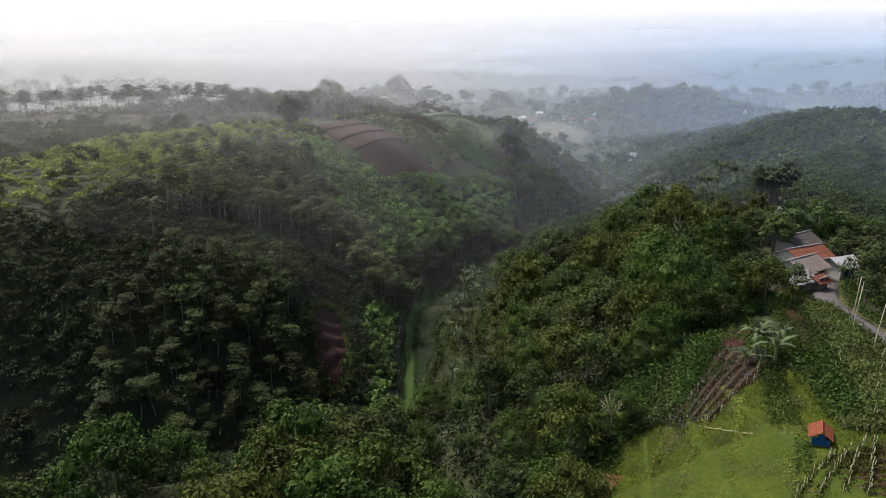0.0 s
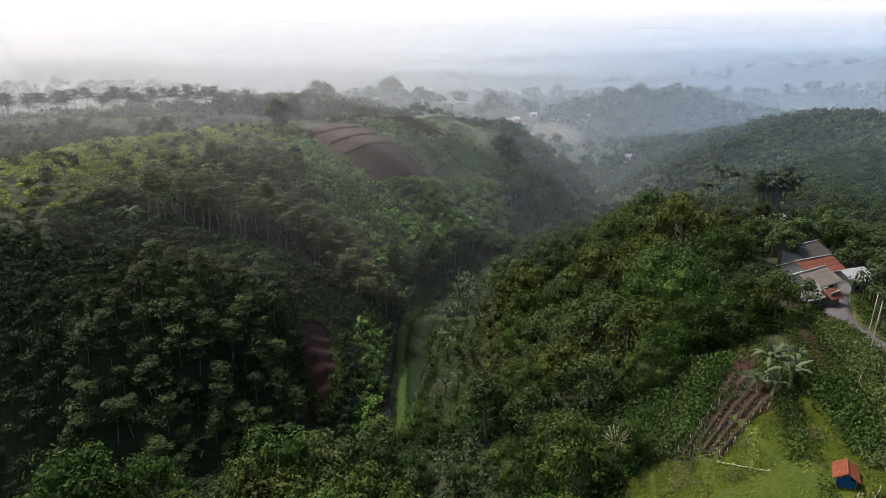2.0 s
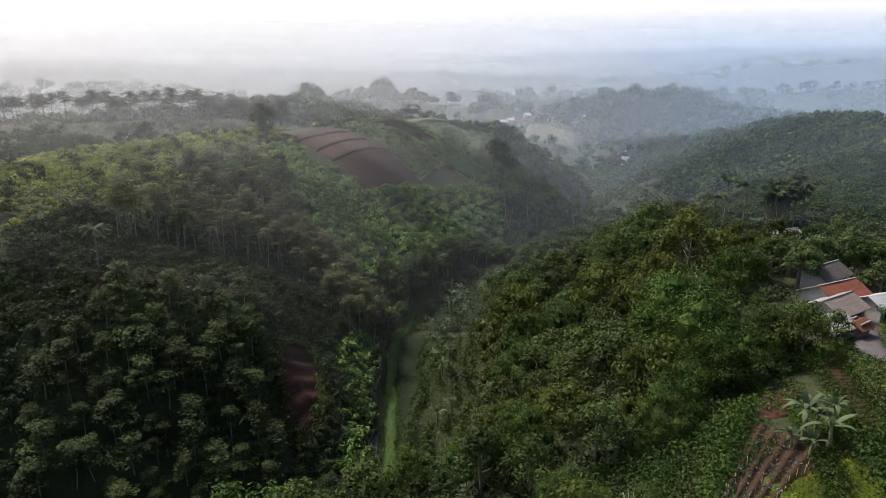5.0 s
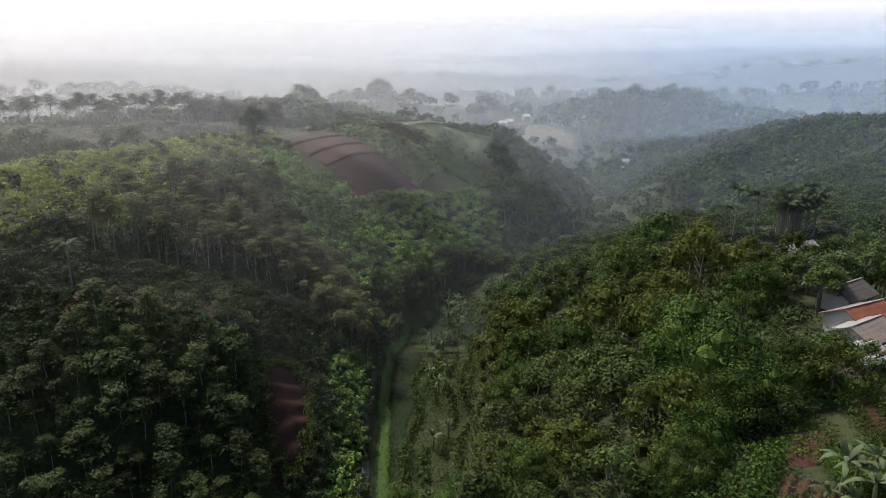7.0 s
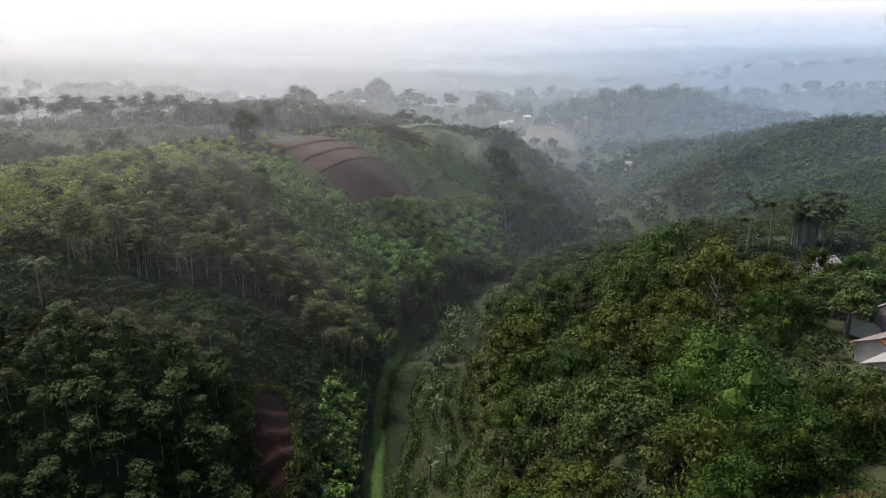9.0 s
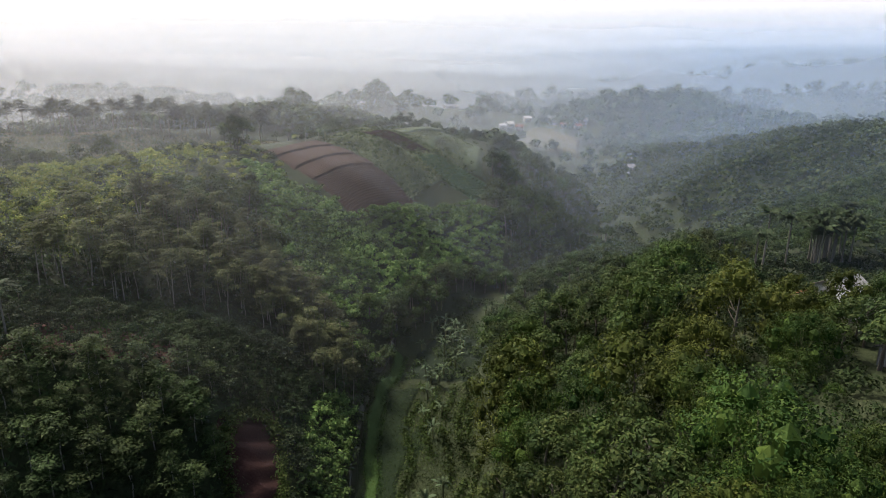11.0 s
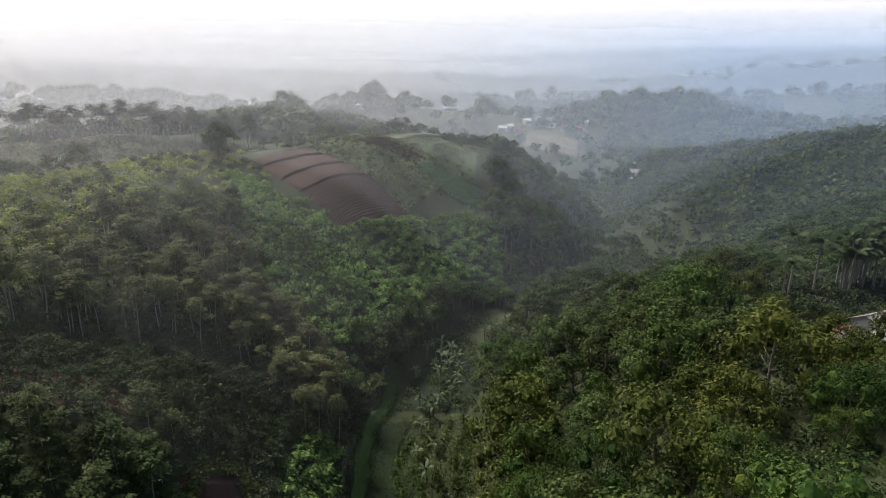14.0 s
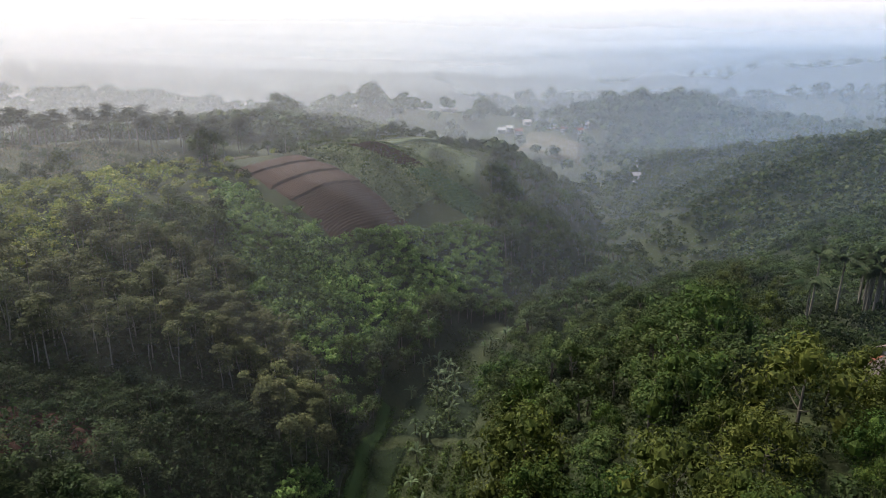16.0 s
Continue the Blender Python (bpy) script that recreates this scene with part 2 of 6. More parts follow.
def veil_material(cover, top, pale, side=(1.0, 0.95, 0.65, 0.75, 0.8, 0.6), thin=50.0):
    """Painted haze: a mostly clear sheet, the rest scatters light both ways; it thins out upwards and is uneven. Tint
    and cover follow the bearing.
    """
    m, n, l, b = material("mist", 1.0, 0.0)
    d, t, mx = n.new("ShaderNodeBsdfDiffuse"), n.new("ShaderNodeBsdfTranslucent"), n.new("ShaderNodeMixShader")
    g = n.new("ShaderNodeNewGeometry")
    s = n.new("ShaderNodeSeparateXYZ")
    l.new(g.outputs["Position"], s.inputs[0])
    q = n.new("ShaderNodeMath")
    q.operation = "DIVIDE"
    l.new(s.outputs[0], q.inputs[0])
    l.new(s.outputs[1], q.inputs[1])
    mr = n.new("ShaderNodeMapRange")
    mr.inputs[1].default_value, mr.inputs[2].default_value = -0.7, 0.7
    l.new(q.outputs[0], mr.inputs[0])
    # air light painted in: warm white on the sun's side, blue on the right
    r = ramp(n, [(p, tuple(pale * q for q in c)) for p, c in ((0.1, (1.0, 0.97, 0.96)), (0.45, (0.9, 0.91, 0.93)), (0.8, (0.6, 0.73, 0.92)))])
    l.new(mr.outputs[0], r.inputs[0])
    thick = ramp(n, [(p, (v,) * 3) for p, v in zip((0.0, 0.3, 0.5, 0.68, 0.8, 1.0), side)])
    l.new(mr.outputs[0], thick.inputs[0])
    fade = n.new("ShaderNodeMapRange")
    fade.inputs[1].default_value, fade.inputs[2].default_value, fade.inputs[3].default_value, fade.inputs[4].default_value = thin, top, cover, 0.0
    l.new(s.outputs[2], fade.inputs[0])
    ns = n.new("ShaderNodeTexNoise")
    ns.inputs["Scale"].default_value, ns.inputs["Detail"].default_value = 1.2 / top, 2
    flat = n.new("ShaderNodeMapping")
    flat.inputs["Scale"].default_value = (0.35, 0.35, 1.6)
    l.new(g.outputs["Position"], flat.inputs[0])
    l.new(flat.outputs[0], ns.inputs["Vector"])
    k1, k2, k3 = (n.new("ShaderNodeMath") for _ in range(3))
    for k in (k1, k2):
        k.operation = "MULTIPLY"
    k3.operation = "MULTIPLY_ADD"
    l.new(ns.outputs[0], k3.inputs[0])
    k3.inputs[1].default_value, k3.inputs[2].default_value = 0.5, 0.75
    l.new(fade.outputs[0], k1.inputs[0])
    l.new(thick.outputs[0], k1.inputs[1])
    l.new(k1.outputs[0], k2.inputs[0])
    l.new(k3.outputs[0], k2.inputs[1])
    for x in (d, t):
        l.new(r.outputs[0], x.inputs[0])
    mx.inputs[0].default_value = 0.5
    l.new(d.outputs[0], mx.inputs[1])
    l.new(t.outputs[0], mx.inputs[2])
    clear, veil = n.new("ShaderNodeBsdfTransparent"), n.new("ShaderNodeMixShader")
    l.new(k2.outputs[0], veil.inputs[0])
    l.new(clear.outputs[0], veil.inputs[1])
    l.new(mx.outputs[0], veil.inputs[2])
    l.new(veil.outputs[0], n["Material Output"].inputs[0])
    return m


def sky_material():
    """Bright hazy sky above the horizon, whiter towards the sun."""
    m, n, l, b = material("hazy_sky", 1.0, 0.0)
    e = n.new("ShaderNodeEmission")
    g = n.new("ShaderNodeNewGeometry")
    s = n.new("ShaderNodeSeparateXYZ")
    l.new(g.outputs["Position"], s.inputs[0])
    up = n.new("ShaderNodeMapRange")
    up.inputs[1].default_value, up.inputs[2].default_value = -60.0, 420.0
    l.new(s.outputs[2], up.inputs[0])
    side = n.new("ShaderNodeMapRange")
    side.inputs[1].default_value, side.inputs[2].default_value = -2600.0, 2600.0
    l.new(s.outputs[0], side.inputs[0])
    left = ramp(n, ((0.0, (0.5, 0.49, 0.49)), (0.26, (0.62, 0.6, 0.59)), (0.5, (0.67, 0.645, 0.63)), (1.0, (0.69, 0.67, 0.65))))
    right = ramp(n, ((0.0, (0.4, 0.41, 0.45)), (0.26, (0.5, 0.495, 0.525)), (0.5, (0.55, 0.535, 0.555)), (1.0, (0.6, 0.58, 0.605))))
    l.new(up.outputs[0], left.inputs[0])
    l.new(up.outputs[0], right.inputs[0])
    l.new(mix_rgb(n, l, side.outputs[0], left.outputs[0], right.outputs[0]), e.inputs[0])
    l.new(e.outputs[0], n["Material Output"].inputs[0])
    return m


M_SKY = sky_material()

# ---------------------------------------------------------------- mesh helpers
RNG = np.random.default_rng(7)


def fast_mesh(name, verts, quads, mat, smooth=False):
    """A mesh out of arrays: n x 3 places and m x 4 (or m x 3) corners."""
    verts, quads = np.asarray(verts, dtype=np.float32), np.asarray(quads, dtype=np.int32)
    me = bpy.data.meshes.new(name)
    k = quads.shape[1]
    me.vertices.add(len(verts))
    me.vertices.foreach_set("co", verts.ravel())
    me.loops.add(quads.size)
    me.loops.foreach_set("vertex_index", quads.ravel())
    me.polygons.add(len(quads))
    me.polygons.foreach_set("loop_start", np.arange(0, quads.size, k, dtype=np.int32))
    me.polygons.foreach_set("loop_total", np.full(len(quads), k, dtype=np.int32))
    me.polygons.foreach_set("use_smooth", np.full(len(quads), smooth, dtype=bool))
    me.update(calc_edges=True)
    if mat:
        me.materials.append(mat)
    return me


def part(name, me, parent, label=""):
    """Links one mesh as one object under a thing or a part."""
    ob = new(name, me)
    ob.parent = parent
    if label:
        ob["label"] = label
    return ob


def joined(chunks):
    """Several (places, corners) pairs as one pair."""
    vs, fs, k = [], [], 0
    for v, f in chunks:
        vs.append(v)
        fs.append(np.asarray(f) + k)
        k += len(v)
    return np.concatenate(vs), np.concatenate(fs)


def tube(points, radii, sides=6):
    """A tapered tube along points, closed at its end."""
    P = np.asarray(points, dtype=float)
    n = len(P)
    ring = np.linspace(0, 2 * np.pi, sides, endpoint=False)
    vs = []
    for i in range(n):
        d = P[min(i + 1, n - 1)] - P[max(i - 1, 0)]
        d = d / (np.linalg.norm(d) + 1e-9)
        a = np.cross(d, (0.3, 1, 0.1) if abs(d[1]) < 0.9 else (1, 0, 0))
        a /= np.linalg.norm(a)
        b = np.cross(d, a)
        vs.append(P[i] + radii[i] * (np.cos(ring)[:, None] * a + np.sin(ring)[:, None] * b))
    fs = [(i * sides + j, i * sides + (j + 1) % sides, (i + 1) * sides + (j + 1) % sides, (i + 1) * sides + j) for i in range(n - 1) for j in range(sides)]
    top = (n - 1) * sides
    fs += [(top, top + 1, top + 2, top + 3)]
    return np.concatenate(vs), np.array(fs)


def box(x0, x1, y0, y1, z0, z1):
    v = np.array([(x, y, z) for z in (z0, z1) for y in (y0, y1) for x in (x0, x1)], dtype=float)
    f = np.array([(0, 2, 3, 1), (4, 5, 7, 6), (0, 1, 5, 4), (2, 6, 7, 3), (0, 4, 6, 2), (1, 3, 7, 5)])
    return v, f


def leaves(centres, outward, size, rng, flat=0.35, slim=0.55, droop=0.0):
    """Small pointed leaves, one three-sided face each."""
    n = len(centres)
    nrm = outward + rng.normal(0, 0.36, (n, 3)) + np.array((0, 0, flat))
    nrm /= np.linalg.norm(nrm, axis=1)[:, None] + 1e-9
    along = rng.normal(0, 1, (n, 3)) + outward * 0.6 - np.array((0, 0, droop))
    along -= nrm * np.sum(along * nrm, axis=1)[:, None]
    along /= np.linalg.norm(along, axis=1)[:, None] + 1e-9
    side = np.cross(nrm, along)
    s = size * rng.uniform(0.6, 1.4, n)[:, None]
    w = s * slim * rng.uniform(0.7, 1.3, n)[:, None]
    back = centres - along * s * rng.uniform(0.3, 0.5, n)[:, None]
    v = np.stack([back + side * w * 0.55 + nrm * s * 0.05, centres + along * s * 0.6 - nrm * s * 0.1, back - side * w * 0.5], axis=1)
    return v.reshape(-1, 3), np.arange(3 * n).reshape(n, 3)


def ball(n, rng, low=-0.35):
    """Directions spread over the upper part of a sphere."""
    d = rng.normal(0, 1, (n * 3, 3))
    d /= np.linalg.norm(d, axis=1)[:, None]
    return d[d[:, 2] > low][:n]


def heart(centre, rx, rz, rng):
    """The dense inside of a clump of leaves: a small lumpy cap."""
    seg = np.linspace(0, 2 * np.pi, 5, endpoint=False) + rng.uniform(0, 1)
    rows = [np.stack([np.cos(seg) * math.cos(e) * rx, np.sin(seg) * math.cos(e) * rx, np.full(5, math.sin(e) * rz)], -1) * rng.uniform(0.8, 1.1, (5, 1)) for e in (-0.7, 0.4)]
    rows.append(np.array([(0.0, 0.0, rz * rng.uniform(0.9, 1.1))]))
    f = [t for j in range(5) for t in ((j, (j + 1) % 5, 5 + (j + 1) % 5), (j, 5 + (j + 1) % 5, 5 + j), (5 + j, 5 + (j + 1) % 5, 10))]
    return np.concatenate(rows) + np.asarray(centre), np.array(f)

# ---------------------------------------------------------------- the lie of the land
def along_ridge(x, y, line, power):
    """Height of a ridge whose crest runs along line: rows of x, y, height, steepness."""
    best = np.full(np.shape(x), -1e9)
    for (x0, y0, h0, a0), (x1, y1, h1, a1) in zip(line, line[1:]):
        dx, dy = x1 - x0, y1 - y0
        t = np.clip(((x - x0) * dx + (y - y0) * dy) / (dx * dx + dy * dy), 0, 1)
        d = np.hypot(x - x0 - t * dx, y - y0 - t * dy)
        best = np.maximum(best, h0 + t * (h1 - h0) - (a0 + t * (a1 - a0)) * d ** power)
    return best


LEFT_HILL = ((-230, 40, 30, .0064), (-140, 92, 34, .0064), (-96, 150, 39, .0064), (-86, 200, 40, .0066), (-62, 236, 39, .008), (-40, 252, 39.5, .0125), (-22, 290, 38.5, .0125), (-8, 312, 36, .010), (12, 330, 30, .010), (34, 352, 18, .010))
RIGHT_RIDGE = ((46, -40, 35, .022), (46, 45, 33.8, .022), (48, 70, 33.2, .022), (56, 90, 32.0, .022), (63, 115, 30.5, .022), (72, 150, 28, .022), (82, 185, 22, .022), (94, 215, 9, .03))
NEAR_SPUR = ((46, 58, 33, .03), (26, 61, 25, .03), (10, 70, 12, .03), (-14, 78, 9, .03), (-45, 76, 6.5, .03), (-100, 50, 12, .03))
WEST_SPUR = ((44, 88, 27, .09), (42, 118, 26, .09), (48, 132, 26.5, .08), (51, 155, 23.5, .07), (36, 168, 12, .07), (24, 168, 7, .07))
LEFT_NOSE = ((-96, 150, 38, .03), (-60, 132, 29, .03), (-42, 122, 18, .05), (-25, 121, 10.5, .085))
CENTRE_NOSE = ((-55, 205, 33, .03), (-25, 205, 18, .035), (1, 203, 5, .06))
FIELD_SPUR = ((-12, 285, 36, .02), (20, 264, 15, .02), (46, 268, 1, .03))
VILLAGE_SADDLE = ((63, 112, 29.5, .02), (92, 160, 25, .025), (116, 200, 24, .03), (150, 236, 30, .03), (200, 250, 39, .03))
RIGHT_HILL = ((300, 150, 46, .02), (205, 250, 40, .025), (170, 290, 36, .03), (170, 335, 28, .045), (172, 392, 17, .05), (152, 425, 8, .05), (138, 470, 0, .05))
PLATEAU = ((-260, 190, 39, .012), (-190, 250, 39.5, .012), (-110, 278, 39, .014), (-75, 305, 38.5, .02), (-60, 360, 37, .03), (-40, 420, 26, .03))
BLUE_RIDGE = ((90, 560, -4, .02), (128, 620, 5, .03), (165, 665, 10, .03), (205, 700, 18, .03), (245, 712, 18, .03), (275, 725, 7, .04), (310, 740, -4, .04))
FAR_RIDGES = (
    ((-500, 700, 20, .005), (-300, 640, 26, .006), (-190, 560, 24, .01), (-60, 560, 17, .012), (-40, 600, 24, .012), (60, 660, 10, .012)),
    ((-900, 1000, 18, .003), (-520, 980, 40, .003), (-320, 1000, 30, .003), (0, 1050, 20, .003), (260, 1000, 12, .003), (700, 1000, 25, .003)),
    ((420, 1250, 22, .002), (700, 1200, 44, .002), (1000, 1300, 30, .002)),
    ((-1500, 1900, 40, .0008), (-700, 1800, 30, .0008), (0, 1900, 22, .0008), (600, 1850, 38, .0008), (1500, 1900, 45, .0008)),
    ((-2500, 3200, 50, .0004), (-900, 3100, 62, .0004), (200, 3200, 34, .0004), (1100, 3100, 56, .0004), (2500, 3200, 70, .0004)),
)


CHANNEL = ((-110, 72, 4, 3), (-60, 84, 1, 3), (-30, 96, -2, 4), (-4, 112, -4, 8), (0, 130, -4, 9), (2, 150, -4, 9), (3, 175, -4, 9), (13, 200, -4.5, 7), (24, 226, -5, 7), (48, 250, -6, 5), (72, 276, -7, 5))


def smooth_max(a, b, k):
    h = np.clip(0.5 + 0.5 * (a - b) / k, 0, 1)
    return b * (1 - h) + a * h + k * h * (1 - h)


def land(x, y):
    x, y = np.asarray(x, dtype=float), np.asarray(y, dtype=float)
    floor = -5.0 - 5.0 * np.clip((y - 200) / 150, 0, 1)
    z = floor + np.zeros(np.shape(x))
    for line, power, k in ((LEFT_HILL, 2.0, 1.5), (RIGHT_RIDGE, 1.8, 2), (NEAR_SPUR, 1.7, 3), (WEST_SPUR, 1.8, 2), (FIELD_SPUR, 1.7, 3), (LEFT_NOSE, 1.7, 2), (CENTRE_NOSE, 1.7, 2), (VILLAGE_SADDLE, 1.7, 3), (RIGHT_HILL, 1.6, 5), (PLATEAU, 1.6, 4), (BLUE_RIDGE, 1.5, 6)):
        z = smooth_max(z, along_ridge(x, y, line, power), k)
    for line in FAR_RIDGES:
        z = smooth_max(z, along_ridge(x, y, line, 1.7), 8)
    best = np.full(np.shape(x), 1e9)
    for (x0, y0, h0, w0), (x1, y1, h1, w1) in zip(CHANNEL, CHANNEL[1:]):
        dx, dy = x1 - x0, y1 - y0
        t = np.clip(((x - x0) * dx + (y - y0) * dy) / (dx * dx + dy * dy), 0, 1)
        d = np.hypot(x - x0 - t * dx, y - y0 - t * dy) - (w0 + t * (w1 - w0))
        best = np.minimum(best, h0 + t * (h1 - h0) + 1.05 * np.maximum(d, 0))
    z = -smooth_max(-z, -best, 3)
    wild = np.clip((np.hypot(x - 10, y - 150) - 40) / 120, 0.25, 1)
    z = z + wild * (1.3 * np.sin(x * 0.071 + 1.3 * np.sin(y * 0.043)) * np.sin(y * 0.063 + x * 0.021 + 0.7) + 0.5 * np.sin(x * 0.19 + y * 0.11) * np.sin(y * 0.17 - x * 0.05))
    return z


def H(x, y):
    return float(land(x, y))


def axis(lo, hi, core0, core1, step, grow):
    mid = list(np.arange(core0, core1 + step, step))
    a, s = [], step
    v = core0
    while v > lo:
        s *= grow
        v -= s
        a.append(max(v, lo))
    b, s, v = [], step, mid[-1]
    while v < hi:
        s *= grow
        v += s
        b.append(min(v, hi))
    return np.array(a[::-1] + mid + b)


def build_ground():
    xs, ys = axis(-4800, 4800, -130, 170, 2.0, 1.10), axis(-1200, 4800, 30, 340, 2.0, 1.10)
    X, Y = np.meshgrid(xs, ys)
    V = np.stack([X, Y, land(X, Y)], axis=-1).reshape(-1, 3)
    w = len(xs)
    i = np.arange(len(ys) - 1)[:, None] * w + np.arange(w - 1)[None, :]
    F = np.stack([i, i + 1, i + w + 1, i + w], axis=-1).reshape(-1, 4)
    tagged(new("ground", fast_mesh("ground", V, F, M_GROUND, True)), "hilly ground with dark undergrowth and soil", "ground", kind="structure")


build_ground()


def drape(name, corners, nu, nv, lift, relief, mat, label, category, kind="structure"):
    """A sheet over the land between four corners (x, y), with a relief of its own in u and v."""
    (ax, ay), (bx, by), (cx, cy), (dx, dy) = corners
    u, v = np.meshgrid(np.linspace(0, 1, nu), np.linspace(0, 1, nv))
    X = (1 - u) * (1 - v) * ax + u * (1 - v) * bx + u * v * cx + (1 - u) * v * dx
    Y = (1 - u) * (1 - v) * ay + u * (1 - v) * by + u * v * cy + (1 - u) * v * dy
    wob = np.minimum(np.minimum(u, 1 - u), np.minimum(v, 1 - v))
    edge = np.clip(wob * 14, 0, 1)
    X = X + (1 - edge) * 0.9 * np.sin(Y * 0.9) * np.sin(X * 0.37 + 1)
    Y = Y + (1 - edge) * 0.9 * np.sin(X * 0.8 + 2)
    Z = land(X, Y) + lift * (2 * edge - 1) + relief(u, v) * edge
    V = np.stack([X, Y, Z], axis=-1).reshape(-1, 3)
    i = np.arange(nv - 1)[:, None] * nu + np.arange(nu - 1)[None, :]
    F = np.stack([i, i + 1, i + nu + 1, i + nu], axis=-1).reshape(-1, 4)
    return tagged(new(name, fast_mesh(name, V, F, mat, True)), label, category, kind=kind)


def backdrop_sky():
    a = np.radians(np.linspace(-75, 75, 60))
    r = 4700.0
    V = np.concatenate([np.stack([r * np.sin(a), r * np.cos(a), np.full(60, z)], axis=-1) for z in (-250.0, 1500.0)])
    F = np.array([(i, i + 1, 61 + i, 60 + i) for i in range(59)])
    tagged(new("backdrop", fast_mesh("backdrop", V, F, M_SKY, True)), "bright hazy morning sky over the horizon", "sky", kind="structure")


backdrop_sky()


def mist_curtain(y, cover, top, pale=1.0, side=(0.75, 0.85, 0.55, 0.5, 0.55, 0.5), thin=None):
    """Painted haze at one distance: a see-through sheet for morning mist that thins out upwards."""
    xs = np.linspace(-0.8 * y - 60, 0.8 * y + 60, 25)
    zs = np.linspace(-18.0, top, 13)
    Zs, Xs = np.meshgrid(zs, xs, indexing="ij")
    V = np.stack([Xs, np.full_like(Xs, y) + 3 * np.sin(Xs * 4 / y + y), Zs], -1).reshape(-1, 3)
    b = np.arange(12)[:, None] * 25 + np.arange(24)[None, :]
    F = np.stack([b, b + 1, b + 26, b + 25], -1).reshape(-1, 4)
    me = fast_mesh("haze_sheet", V, F, None, True)
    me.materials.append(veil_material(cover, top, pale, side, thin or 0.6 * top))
    tagged(new("haze_sheet", me), "see-through sheet of painted haze for the morning mist", "mist", kind="stuff")


# near haze sheets, thicker on the left to lift the dark slope
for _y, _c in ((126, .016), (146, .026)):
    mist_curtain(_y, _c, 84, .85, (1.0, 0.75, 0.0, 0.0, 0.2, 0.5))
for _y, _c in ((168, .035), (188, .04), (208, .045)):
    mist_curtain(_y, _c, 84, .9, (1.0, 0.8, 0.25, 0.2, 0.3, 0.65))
# far haze sheets, given more cover with distance
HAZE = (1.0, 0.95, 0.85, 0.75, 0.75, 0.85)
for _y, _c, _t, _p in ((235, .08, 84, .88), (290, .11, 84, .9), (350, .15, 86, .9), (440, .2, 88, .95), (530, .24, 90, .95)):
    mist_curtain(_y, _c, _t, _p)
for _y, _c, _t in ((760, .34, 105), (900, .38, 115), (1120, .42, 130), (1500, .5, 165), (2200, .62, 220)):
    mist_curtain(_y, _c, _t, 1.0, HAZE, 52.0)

# ---------------------------------------------------------------- kinds of plants (meshes, base at the origin)
def crown_lobes(rng, lobes, spread, rise, lobe_r, n, size, flat=0.35, slim=0.6, squash=0.75, droop=0.0, hearts=True):
    """A crown of several uneven clumps of leaves. spread: radius of the clumps' centres; rise: (lowest, highest)."""
    chunks = []
    per = max(6, n // lobes)
    for i in range(lobes):
        a, r = rng.uniform(0, 2 * np.pi), spread * math.sqrt(rng.uniform(0, 1))
        z = rise[0] + (rise[1] - rise[0]) * (1 - 0.7 * (r / (spread + 1e-6)) ** 1.5) * rng.uniform(0.75, 1.0)
        R = lobe_r * rng.uniform(0.7, 1.25)
        d = ball(per, rng, -0.45)
        c = d * R * rng.uniform(0.72, 1.08, (len(d), 1)) * np.array((1, 1, squash)) + np.array((r * math.cos(a), r * math.sin(a), z))
        chunks.append(leaves(c, d, size, rng, flat, slim, droop))
        if hearts:
            chunks.append(heart((r * math.cos(a), r * math.sin(a), z), R * 0.36, R * 0.36 * squash, rng))
    return joined(chunks)


def crown_umbrella(rng, radius, base, top, tiers, n, size):
    """Flat, layered plates of feathery leaves, as on young plantation trees."""
    chunks = []
    for i in range(tiers):
        f = i / max(1, tiers - 1)
        R = radius * (0.62 - 0.2 * f) * rng.uniform(0.8, 1.2)
        a = rng.uniform(0, 2 * np.pi)
        off = radius * (0.62 - 0.5 * f) * rng.uniform(0.6, 1.0)
        k = max(6, n // tiers)
        rr, aa = R * np.sqrt(rng.uniform(0, 1, k)), rng.uniform(0, 2 * np.pi, k)
        z = base + (top - base) * f + 0.22 * R * (1 - (rr / R) ** 2) + rng.normal(0, 0.07, k)
        c = np.stack([off * math.cos(a) + rr * np.cos(aa), off * math.sin(a) + rr * np.sin(aa), z], -1)
        o = np.stack([np.cos(aa) * 0.35, np.sin(aa) * 0.35, np.full(k, 0.5)], -1)
        chunks.append(leaves(c, o, size, rng, 1.0, 0.5, 0.1))
    return joined(chunks)


def crown_plumes(rng, stems, height, reach, n, size):
    """Bamboo: many culms that arch outward, each hung with drooping leaves."""
    chunks = []
    per = max(10, n // stems)
    for i in range(stems):
        a = rng.uniform(0, 2 * np.pi)
        h, r = height * rng.uniform(0.65, 1.05), reach * rng.uniform(0.25, 1.0)
        t = 1 - 0.75 * rng.uniform(0, 1, per) ** 1.3
        x = r * t ** 2.2
        z = h * (t - 0.32 * t ** 4)
        w = 0.55 * (1.15 - t * 0.5)
        c = np.stack([x * math.cos(a), x * math.sin(a), z], -1) + rng.normal(0, 1, (per, 3)) * w[:, None] * np.array((0.85, 0.85, 0.6))
        o = np.stack([np.full(per, math.cos(a)), np.full(per, math.sin(a)), np.full(per, 0.2)], -1) * 0.7 + rng.normal(0, 0.3, (per, 3))
        chunks.append(leaves(c, o, size, rng, 0.5, 0.4, 0.7))
    return joined(chunks)


